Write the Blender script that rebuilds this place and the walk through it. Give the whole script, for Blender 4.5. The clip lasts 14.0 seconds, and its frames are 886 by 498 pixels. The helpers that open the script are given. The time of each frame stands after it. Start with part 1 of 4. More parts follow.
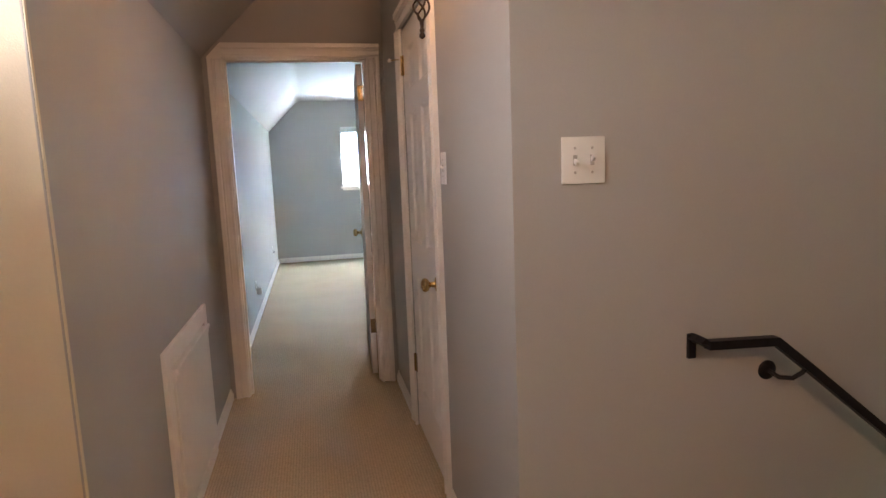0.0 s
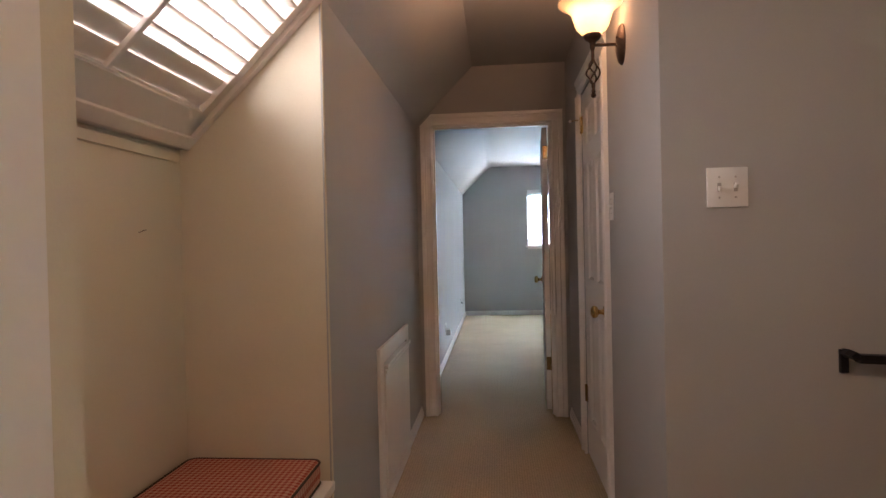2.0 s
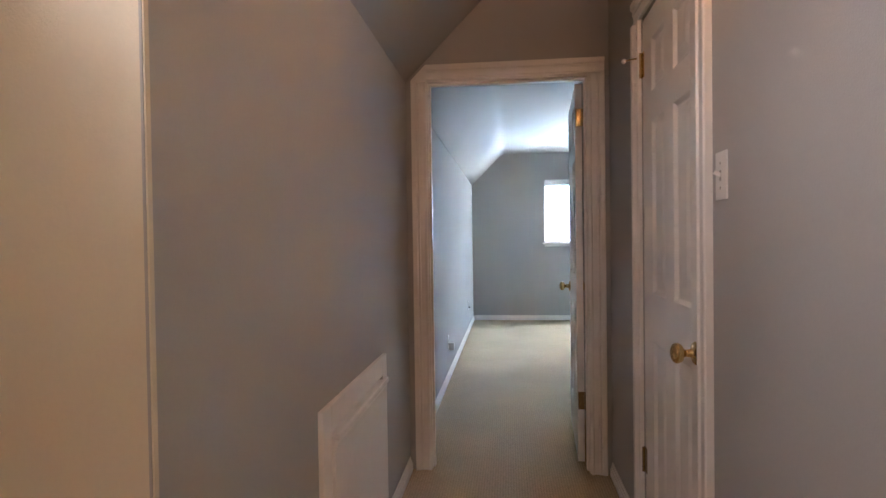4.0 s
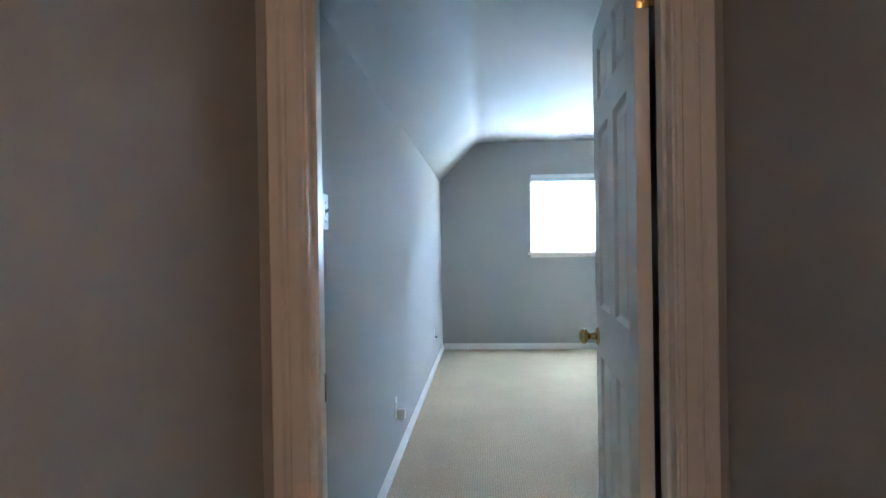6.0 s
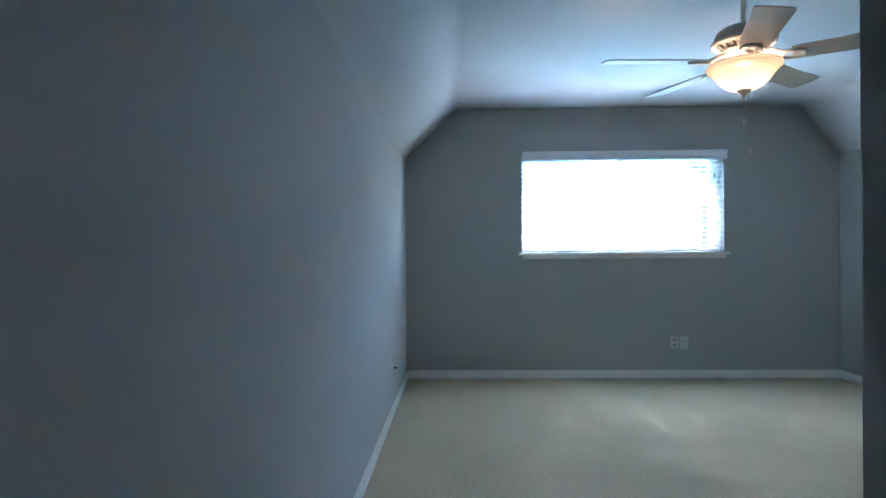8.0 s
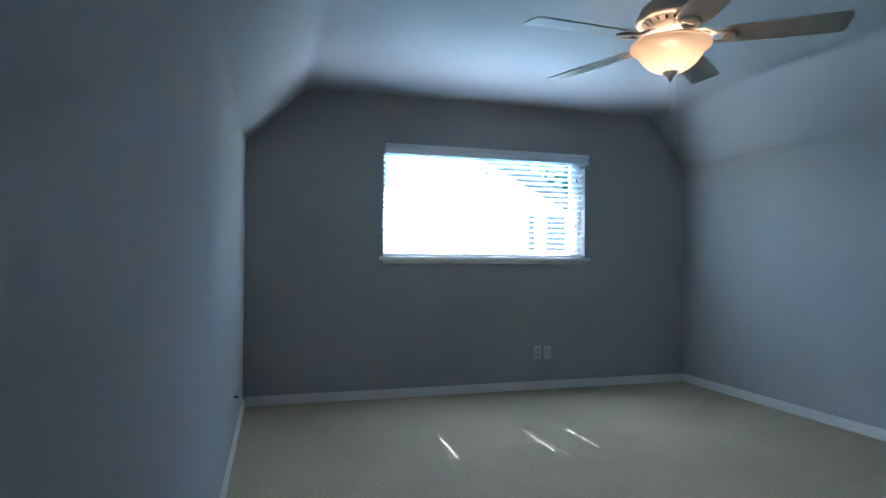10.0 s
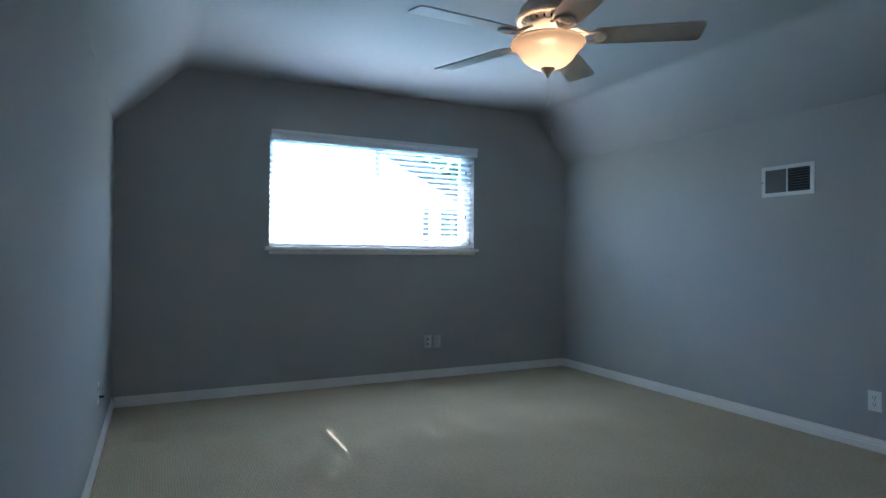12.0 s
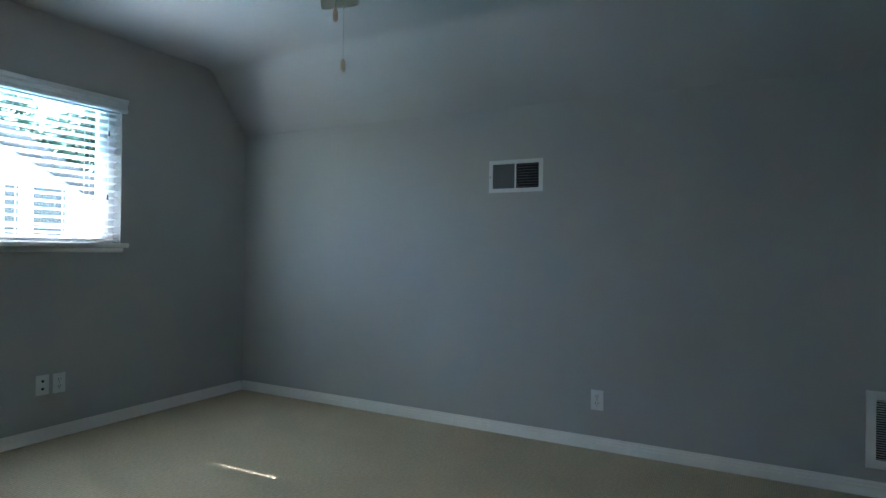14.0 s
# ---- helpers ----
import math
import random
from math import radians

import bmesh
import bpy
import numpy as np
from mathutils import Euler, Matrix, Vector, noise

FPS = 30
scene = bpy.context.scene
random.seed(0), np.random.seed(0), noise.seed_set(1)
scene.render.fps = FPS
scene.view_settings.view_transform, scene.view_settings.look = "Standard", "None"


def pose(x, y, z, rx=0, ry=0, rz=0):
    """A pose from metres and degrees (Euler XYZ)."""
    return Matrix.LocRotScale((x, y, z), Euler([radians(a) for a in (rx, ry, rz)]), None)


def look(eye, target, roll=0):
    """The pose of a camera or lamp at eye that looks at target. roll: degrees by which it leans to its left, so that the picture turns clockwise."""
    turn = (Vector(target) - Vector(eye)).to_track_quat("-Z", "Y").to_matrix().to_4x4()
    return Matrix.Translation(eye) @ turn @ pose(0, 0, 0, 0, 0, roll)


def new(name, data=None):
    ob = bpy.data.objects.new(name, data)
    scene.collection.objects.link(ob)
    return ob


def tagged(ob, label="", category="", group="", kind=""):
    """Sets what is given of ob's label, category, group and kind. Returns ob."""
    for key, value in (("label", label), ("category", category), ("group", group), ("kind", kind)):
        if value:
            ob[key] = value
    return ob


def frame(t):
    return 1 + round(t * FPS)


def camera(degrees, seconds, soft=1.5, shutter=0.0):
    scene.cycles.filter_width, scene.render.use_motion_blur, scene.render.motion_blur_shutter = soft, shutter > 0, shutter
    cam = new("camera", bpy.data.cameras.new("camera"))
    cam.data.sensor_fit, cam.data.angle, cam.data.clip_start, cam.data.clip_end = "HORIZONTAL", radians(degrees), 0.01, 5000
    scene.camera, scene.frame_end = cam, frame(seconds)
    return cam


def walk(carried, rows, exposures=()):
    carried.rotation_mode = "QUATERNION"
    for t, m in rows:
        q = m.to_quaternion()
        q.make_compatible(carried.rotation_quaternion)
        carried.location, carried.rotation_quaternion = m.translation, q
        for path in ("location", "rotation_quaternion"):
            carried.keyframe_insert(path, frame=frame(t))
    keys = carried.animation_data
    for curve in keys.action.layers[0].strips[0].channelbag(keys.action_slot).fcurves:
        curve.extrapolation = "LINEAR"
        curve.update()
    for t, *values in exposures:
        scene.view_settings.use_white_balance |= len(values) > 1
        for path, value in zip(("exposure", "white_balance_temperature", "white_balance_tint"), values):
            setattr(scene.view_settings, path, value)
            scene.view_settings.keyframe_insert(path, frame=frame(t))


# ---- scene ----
cam = camera(74.1, 14.0)
PATH = [
    (0, (0.88, -3.676, 1.357), (1.306, -1.741, 1.085), -2.2),
    (0.5, (0.887, -3.804, 1.346), (0.995, -1.814, 1.181), -1.9),
    (1, (0.868, -3.943, 1.325), (0.796, -1.946, 1.252), -1.7),
    (1.5, (0.876, -4.036, 1.274), (0.731, -2.041, 1.253), -1.4),
    (2, (0.873, -4.099, 1.222), (0.689, -2.108, 1.199), -1.3),
    (2.2, (0.877, -4.086, 1.201), (0.683, -2.096, 1.174), -1.3),
    (4.3, (0.845, -2.803, 1.224), (0.623, -0.816, 1.188), -0.8),
    (4.5, (0.845, -2.641, 1.233), (0.635, -0.652, 1.213), -0.8),
    (5, (0.829, -2.203, 1.241), (0.643, -0.212, 1.233), -0.7),
    (5.5, (0.823, -1.78, 1.232), (0.674, 0.215, 1.222), -1.0),
    (6, (0.838, -1.317, 1.232), (0.695, 0.678, 1.221), -0.9),
    (6.5, (0.847, -0.872, 1.252), (0.706, 1.123, 1.238), -0.9),
    (7, (0.863, -0.413, 1.255), (0.724, 1.582, 1.238), -0.8),
    (7.2, (0.863, -0.254, 1.242), (0.72, 1.741, 1.227), -0.8),
    (9.3, (0.581, 0.886, 1.111), (0.931, 2.854, 1.146), 0.4),
    (9.5, (0.561, 0.93, 1.108), (0.981, 2.885, 1.146), 0.4),
    (10, (0.537, 0.976, 1.101), (1.089, 2.898, 1.142), 0.4),
    (10.5, (0.542, 0.971, 1.098), (1.186, 2.864, 1.141), 0.4),
    (11, (0.558, 0.96, 1.09), (1.291, 2.82, 1.131), 0.4),
    (11.5, (0.577, 0.955, 1.083), (1.388, 2.782, 1.116), 0.4),
    (12, (0.587, 0.957, 1.079), (1.466, 2.754, 1.099), 0.4),
    (12.5, (0.712, 1.115, 1.085), (1.731, 2.836, 1.087), 0.5),
    (13, (0.797, 1.339, 1.096), (2.066, 2.886, 1.092), 0.5),
    (13.5, (0.819, 1.666, 1.118), (2.381, 2.914, 1.116), 0.4),
    (14, (0.862, 2.052, 1.114), (2.624, 2.999, 1.119), 0.7),
]
EXPOSURES = [
    (0, 6.35, 5850, 19),
    (1.5, 5.75, 5850, 21),
    (2.2, 5.8, 5850, 21),
    (4.3, 6.2, 5550, 19),
    (5, 6.25, 5400, 16),
    (6.0, 6.05, 5100, 11),
    (6.5, 5.8, 4950, 10),
    (7.2, 5.3, 4850, 9),
    (9.3, 4.15, 4850, 8),
    (10, 4.1, 4900, 9),
    (12, 3.97, 5000, 9),
    (13, 3.73, 5200, 7),
    (13.5, 3.62, 5300, 7),
    (14, 3.9, 5350, 6),
]
walk(cam, [(t, look(eye, target, roll)) for t, eye, target, roll in PATH], EXPOSURES)

# ---- world, sun and lamps ----
world = bpy.data.worlds.new("sky")
scene.world = world
world.use_nodes = True
wn = world.node_tree.nodes
sky = wn.new("ShaderNodeTexSky")
sky.sky_type = 'NISHITA'
sky.sun_disc = False
sky.sun_elevation = radians(46.5)
sky.sun_rotation = radians(0)
wn["Background"].inputs["Strength"].default_value = 0.15
world.node_tree.links.new(sky.outputs[0], wn["Background"].inputs["Color"])

sun = new("sun", bpy.data.lights.new("sun", 'SUN'))
sun.data.energy = 5.0
sun.data.angle = radians(0.25)
sun.data.color = (1.0, 0.95, 0.88)
sun.matrix_world = look((0, 20, 21.07), (0, 0, 0))


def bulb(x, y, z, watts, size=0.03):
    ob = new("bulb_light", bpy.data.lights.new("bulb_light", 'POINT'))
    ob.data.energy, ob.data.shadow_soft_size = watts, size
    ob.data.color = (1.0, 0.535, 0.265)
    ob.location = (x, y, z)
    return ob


SCONCE = (1.25, -1.815)
FAN = (2.135, 3.08)
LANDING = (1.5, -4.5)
bulb(SCONCE[0], SCONCE[1], 2.092, 0.36)
bulb(FAN[0], FAN[1], 1.978, 0.50, 0.05)
# assumed lamp behind the walk, added to warm the stair wall and hall
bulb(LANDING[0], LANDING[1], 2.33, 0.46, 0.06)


def daylight(name, m, w, h, watts, colour, spread=180):
    """Lamp for the light of the sky and the added yard in a window's opening; shines along local z."""
    ob = new(name, bpy.data.lights.new(name, 'AREA'))
    ob.data.shape, ob.data.size, ob.data.size_y = 'RECTANGLE', w, h
    ob.data.energy, ob.data.color = watts, colour
    ob.data.spread = radians(spread)
    ob.matrix_world = m @ pose(0, 0, 0, 180)
    return ob


# the roof window over the seat, and the bedroom window over the added pale yard
daylight("roof_window_light", pose(-0.0084, -2.8025, 1.9249, 0, 135, 0), 0.42, 0.90, 0.26, (1.0, 0.87, 0.74))
daylight("bedroom_window_light", pose(2.28, 6.15, 1.50, 38, 0, 0), 1.70, 0.95, 2.7, (0.52, 0.92, 1.0), 100)


# ---- materials ----
def material(name, colour, rough=0.5, metal=0.0, grain=0.0, scale=40.0, bump=0.0, bump_scale=300.0, spec=0.5, stain=0.0):
    """A surface with fine grain, broad soft unevenness and a fine relief."""
    m = bpy.data.materials.new(name)
    m.use_nodes = True
    n, l = m.node_tree.nodes, m.node_tree.links
    p = n["Principled BSDF"]
    p.inputs["Roughness"].default_value = rough
    p.inputs["Metallic"].default_value = metal
    p.inputs["Specular IOR Level"].default_value = spec
    p.inputs["Base Color"].default_value = (*colour, 1)
    co = n.new("ShaderNodeTexCoord")
    if grain or stain:
        fine, broad = n.new("ShaderNodeTexNoise"), n.new("ShaderNodeTexNoise")
        fine.inputs["Scale"].default_value = scale
        fine.inputs["Detail"].default_value = 4
        broad.inputs["Scale"].default_value = 1.7
        broad.inputs["Detail"].default_value = 3
        l.new(co.outputs["Object"], fine.inputs["Vector"])
        l.new(co.outputs["Object"], broad.inputs["Vector"])
        last = None
        for src, amount in ((fine, grain), (broad, stain)):
            ramp = n.new("ShaderNodeMapRange")
            ramp.inputs["From Min"].default_value, ramp.inputs["From Max"].default_value = 0.3, 0.7
            ramp.inputs["To Min"].default_value, ramp.inputs["To Max"].default_value = 1 - amount, 1 + amount
            l.new(src.outputs["Fac"], ramp.inputs["Value"])
            mul = n.new("ShaderNodeVectorMath")
            mul.operation = 'MULTIPLY'
            if last is None:
                mul.inputs[0].default_value = colour
            else:
                l.new(last.outputs[0], mul.inputs[0])
            l.new(ramp.outputs["Result"], mul.inputs[1])
            last = mul
        l.new(last.outputs[0], p.inputs["Base Color"])
    if bump:
        tex, b = n.new("ShaderNodeTexNoise"), n.new("ShaderNodeBump")
        tex.inputs["Scale"].default_value = bump_scale
        tex.inputs["Detail"].default_value = 3
        b.inputs["Strength"].default_value = bump
        b.inputs["Distance"].default_value = 0.002
        l.new(co.outputs["Object"], tex.inputs["Vector"])
        l.new(tex.outputs["Fac"], b.inputs["Height"])
        l.new(b.outputs["Normal"], p.inputs["Normal"])
    return m


def carpet_material():
    """Beige loop carpet: rows of small loops, uneven in tone, with a few faint worn marks."""
    m = material("beige_loop_carpet", (0.60, 0.485, 0.33), 0.95, grain=0.10, scale=60, stain=0.07, spec=0.1)
    n, l = m.node_tree.nodes, m.node_tree.links
    p = n["Principled BSDF"]
    co = n.new("ShaderNodeTexCoord")
    wob = n.new("ShaderNodeTexNoise")
    wob.inputs["Scale"].default_value = 30
    l.new(co.outputs["Object"], wob.inputs["Vector"])
    mixv = n.new("ShaderNodeVectorMath")
    mixv.operation = 'MULTIPLY_ADD'
    mixv.inputs[1].default_value = (0.007, 0.007, 0)
    l.new(wob.outputs["Color"], mixv.inputs[0])
    l.new(co.outputs["Object"], mixv.inputs[2])
    waves = []
    for axis in ('X', 'Y'):
        w = n.new("ShaderNodeTexWave")
        w.bands_direction = axis
        w.inputs["Scale"].default_value = 24 if axis == 'X' else 30
        l.new(mixv.outputs[0], w.inputs["Vector"])
        waves.append(w)
    mul = n.new("ShaderNodeMath")
    mul.operation = 'MULTIPLY'
    l.new(waves[0].outputs["Fac"], mul.inputs[0])
    l.new(waves[1].outputs["Fac"], mul.inputs[1])
    b = n.new("ShaderNodeBump")
    b.inputs["Strength"].default_value = 0.7
    b.inputs["Distance"].default_value = 0.004
    l.new(mul.outputs[0], b.inputs["Height"])
    l.new(b.outputs["Normal"], p.inputs["Normal"])
    old = p.inputs["Base Color"].links[0].from_socket
    rng = n.new("ShaderNodeMapRange")
    rng.inputs["To Min"].default_value, rng.inputs["To Max"].default_value = 0.86, 1.10
    l.new(mul.outputs[0], rng.inputs["Value"])
    vm = n.new("ShaderNodeVectorMath")
    vm.operation = 'MULTIPLY'
    l.new(old, vm.inputs[0])
    l.new(rng.outputs["Result"], vm.inputs[1])
    l.new(vm.outputs[0], p.inputs["Base Color"])
    return m


def gingham_material():
    """Small red and cream woven checks."""
    m = material("red_gingham_cloth", (0.5, 0.1, 0.06), 0.9, spec=0.1, bump=0.3, bump_scale=500)
    n, l = m.node_tree.nodes, m.node_tree.links
    co = n.new("ShaderNodeTexCoord")
    sep = n.new("ShaderNodeSeparateXYZ")
    l.new(co.outputs["Object"], sep.inputs[0])
    bands = []
    for axis in (0, 1):
        f = n.new("ShaderNodeMath")
        f.operation = 'MULTIPLY'
        f.inputs[1].default_value = 1 / 0.018
        l.new(sep.outputs[axis], f.inputs[0])
        g = n.new("ShaderNodeMath")
        g.operation = 'FRACT'
        l.new(f.outputs[0], g.inputs[0])
        h = n.new("ShaderNodeMath")
        h.operation = 'GREATER_THAN'
        h.inputs[1].default_value = 0.5
        l.new(g.outputs[0], h.inputs[0])
        bands.append(h)
    add = n.new("ShaderNodeMath")
    l.new(bands[0].outputs[0], add.inputs[0])
    l.new(bands[1].outputs[0], add.inputs[1])
    half = n.new("ShaderNodeMath")
    half.operation = 'MULTIPLY'
    half.inputs[1].default_value = 0.5
    l.new(add.outputs[0], half.inputs[0])
    ramp = n.new("ShaderNodeValToRGB")
    ramp.color_ramp.elements[0].color = (0.62, 0.36, 0.27, 1)
    ramp.color_ramp.elements[1].color = (0.36, 0.055, 0.035, 1)
    l.new(half.outputs[0], ramp.inputs[0])
    l.new(ramp.outputs[0], n["Principled BSDF"].inputs["Base Color"])
    return m


def sheet_material(name, colour, clear):
    """Thin translucent sheet: lets part of the light straight through, scatters the rest."""
    m = bpy.data.materials.new(name)
    m.use_nodes = True
    n, l = m.node_tree.nodes, m.node_tree.links
    n.remove(n["Principled BSDF"])
    tr, tp, mix = n.new("ShaderNodeBsdfTranslucent"), n.new("ShaderNodeBsdfTransparent"), n.new("ShaderNodeMixShader")
    tr.inputs["Color"].default_value = (*colour, 1)
    mix.inputs[0].default_value = clear
    l.new(tr.outputs[0], mix.inputs[1])
    l.new(tp.outputs[0], mix.inputs[2])
    l.new(mix.outputs[0], n["Material Output"].inputs["Surface"])
    return m


def glass_material():
    m = bpy.data.materials.new("window_glass")
    m.use_nodes = True
    n, l = m.node_tree.nodes, m.node_tree.links
    n.remove(n["Principled BSDF"])
    gl, tp, mix = n.new("ShaderNodeBsdfGlossy"), n.new("ShaderNodeBsdfTransparent"), n.new("ShaderNodeMixShader")
    gl.inputs["Roughness"].default_value = 0.02
    mix.inputs[0].default_value = 0.94
    l.new(gl.outputs[0], mix.inputs[1])
    l.new(tp.outputs[0], mix.inputs[2])
    l.new(mix.outputs[0], n["Material Output"].inputs["Surface"])
    return m


WALL = material("grey_wall_paint", (0.445, 0.438, 0.42), 0.75, grain=0.012, scale=120, stain=0.02, bump=0.25, bump_scale=260, spec=0.25)
CREAM = material("cream_wall_paint", (0.72, 0.66, 0.52), 0.7, grain=0.012, scale=120, stain=0.02, bump=0.25, bump_scale=260, spec=0.25)
CEIL = material("ceiling_paint", (0.46, 0.452, 0.436), 0.8, grain=0.015, scale=90, stain=0.02, bump=0.35, bump_scale=200, spec=0.2)
TRIM = material("white_trim_paint", (0.87, 0.84, 0.79), 0.32, grain=0.015, scale=25, stain=0.03, bump=0.06, bump_scale=120)
DOOR = material("white_door_paint", (0.84, 0.82, 0.78), 0.35, grain=0.012, scale=30, stain=0.025, bump=0.10, bump_scale=150)
CARPET = carpet_material()
BRASS = material("polished_brass", (0.64, 0.47, 0.20), 0.22, 1.0, grain=0.06, scale=60, stain=0.05)
# darker, rougher brass for the lower hinges and the latch plate
DARKBRASS = material("dark_brass", (0.26, 0.18, 0.09), 0.4, 1.0, grain=0.15, scale=80, stain=0.1)
BRONZE = material("dark_bronze", (0.075, 0.045, 0.03), 0.45, 0.6, grain=0.2, scale=90, stain=0.1, bump=0.2)
IRON = material("black_iron", (0.018, 0.016, 0.017), 0.45, 0.4, grain=0.2, scale=60, stain=0.1, bump=0.15)
PLATE = material("white_plastic", (0.80, 0.79, 0.76), 0.35, grain=0.01, scale=50)
# near black of small parts; also paints the shade inside slots and vents
DARK = material("black_parts_and_recess_shade", (0.015, 0.015, 0.016), 0.8, grain=0.1)
SCREW = material("painted_screw", (0.45, 0.43, 0.40), 0.4, 0.3, grain=0.1)
FANWHITE = material("fan_white", (0.80, 0.75, 0.65), 0.4, grain=0.02, scale=40, stain=0.02)
BLADE = material("fan_blade", (0.62, 0.55, 0.45), 0.5, grain=0.05, scale=14, stain=0.04)
SLAT = material("blind_slat", (0.84, 0.85, 0.86), 0.3, grain=0.01, scale=60)
LOUVRE = material("shutter_paint", (0.76, 0.70, 0.64), 0.4, grain=0.015, scale=30, stain=0.02)
VINYL = material("white_vinyl", (0.8, 0.8, 0.8), 0.35, grain=0.01, scale=30)
VENTPAINT = material("grey_white_vent_paint", (0.72, 0.72, 0.70), 0.5, grain=0.02, scale=60)
GREYFILTER = material("grey_damper_metal", (0.12, 0.12, 0.12), 0.6, 0.2, grain=0.1, scale=200)
GINGHAM = gingham_material()
PIPING = material("dark_piping", (0.05, 0.03, 0.025), 0.8, grain=0.1, scale=200)
SCREEN = sheet_material("sunlit_insect_screen", (0.6, 0.6, 0.6), 0.95)
FROST = sheet_material("frosted_skylight_glass", (0.17, 0.157, 0.140), 0.0)
FROSTLAMP = sheet_material("frosted_lamp_glass", (0.3, 0.28, 0.25), 0.8)
GLASS = glass_material()
SIDING = material("pale_siding", (0.50, 0.50, 0.49), 0.7, grain=0.03, scale=8, stain=0.05)
SHINGLE = material("roof_shingle", (0.12, 0.11, 0.10), 0.9, grain=0.25, scale=12, stain=0.15)
PANE = material("dark_pane", (0.03, 0.035, 0.04), 0.1, grain=0.1)
LEAF = material("leaf_green", (0.05, 0.09, 0.03), 0.7, grain=0.3, scale=6, stain=0.2)
BARK = material("bark", (0.09, 0.065, 0.045), 0.9, grain=0.3, scale=14, bump=0.6, bump_scale=30)
GRASS = material("lawn", (0.06, 0.09, 0.03), 0.95, grain=0.3, scale=3, stain=0.3)
BOUNCE_YARD = material("pale_bounce_yard", (0.74, 0.73, 0.71), 0.9, grain=0.06, scale=6, stain=0.08)
BULBGLASS = sheet_material("frosted_sconce_glass", (0.17, 0.148, 0.098), 0.25)
FANGLASS = sheet_material("frosted_fan_glass", (0.125, 0.117, 0.097), 0.05)


# ---- mesh helpers ----
def box(bm, lo, hi, bevel=0.0):
    """A box, its edges rounded by bevel metres."""
    lo, hi = Vector(lo), Vector(hi)
    made = bmesh.ops.create_cube(bm, size=1, matrix=Matrix.Translation((lo + hi) / 2) @ Matrix.Diagonal((*(hi - lo), 1)))
    if bevel:
        edges = {e for v in made["verts"] for e in v.link_edges}
        bmesh.ops.bevel(bm, geom=list(edges), offset=bevel, segments=2, profile=0.6, affect='EDGES')


def lathe(bm, profile, steps=32, m=Matrix.Identity(4), caps=True):
    """Turns (radius, height) pairs about z."""
    rings = []
    for r, z in profile:
        rings.append([bm.verts.new(m @ Vector((r * math.cos(k * math.tau / steps), r * math.sin(k * math.tau / steps), z))) for k in range(steps)])
    for a, b in zip(rings, rings[1:]):
        for k in range(steps):
            bm.faces.new((a[k], a[(k + 1) % steps], b[(k + 1) % steps], b[k]))
    if caps:
        bm.faces.new(rings[0][::-1])
        bm.faces.new(rings[-1])


def tube(bm, points, radius, steps=10, flat=1.0):
    """A round bar along points; flat squashes it upright."""
    pts = [Vector(p) for p in points]
    rings = []
    for i, p in enumerate(pts):
        d = (pts[min(i + 1, len(pts) - 1)] - pts[max(i - 1, 0)]).normalized()
        side = d.cross(Vector((0, 0, 1)))
        side = side.normalized() if side.length > 1e-3 else Vector((1, 0, 0))
        up = side.cross(d)
        rings.append([bm.verts.new(p + radius * (side * math.cos(a) + up * math.sin(a) * flat)) for a in (k * math.tau / steps for k in range(steps))])
    for a, b in zip(rings, rings[1:]):
        for k in range(steps):
            bm.faces.new((a[k], a[(k + 1) % steps], b[(k + 1) % steps], b[k]))
    bm.faces.new(rings[0][::-1])
    bm.faces.new(rings[-1])


def prism(bm, outline, lo, hi, axis='y'):
    """Extrudes an outline of (a, b) pairs along an axis from lo to hi: axis y takes (x, z), x takes (y, z), z takes (x, y)."""
    def at(a, b, c):
        return {'y': (a, c, b), 'x': (c, a, b), 'z': (a, b, c)}[axis]
    one = [bm.verts.new(at(a, b, lo)) for a, b in outline]
    two = [bm.verts.new(at(a, b, hi)) for a, b in outline]
    bm.faces.new(one)
    bm.faces.new(two[::-1])
    for k in range(len(one)):
        bm.faces.new((one[k], two[k], two[(k + 1) % len(one)], one[(k + 1) % len(one)]))


def finish(name, bm, mat, smooth=False):
    bmesh.ops.recalc_face_normals(bm, faces=bm.faces)
    me = bpy.data.meshes.new(name)
    bm.to_mesh(me)
    bm.free()
    me.materials.append(mat)
    if smooth:
        me.shade_smooth()
        me.set_sharp_from_angle(angle=radians(35))
    return me


def part(name, bm, mat, parent, label="", smooth=False, m=None):
    """One mesh object under a thing or a part."""
    ob = new(name, finish(name, bm, mat, smooth))
    ob.parent = parent
    if m is not None:
        ob.matrix_basis = m
    return tagged(ob, label)


def again(ob, parent, m):
    """Another part that shares its mesh."""
    o = new(ob.name.split(".")[0], ob.data)
    o.parent = parent
    o.matrix_basis = m
    return o


def structure(name, bm, mat, label, category):
    return tagged(new(name, finish(name, bm, mat)), label, category, kind="structure")


def thing(name, label, category, m=Matrix.Identity(4), group=""):
    ob = new(name)
    ob.empty_display_size = 0.05
    ob.matrix_basis = m
    return tagged(ob, label, category, group)


def B(*boxes):
    bm = bmesh.new()
    for b in boxes:
        box(bm, *b)
    return bm


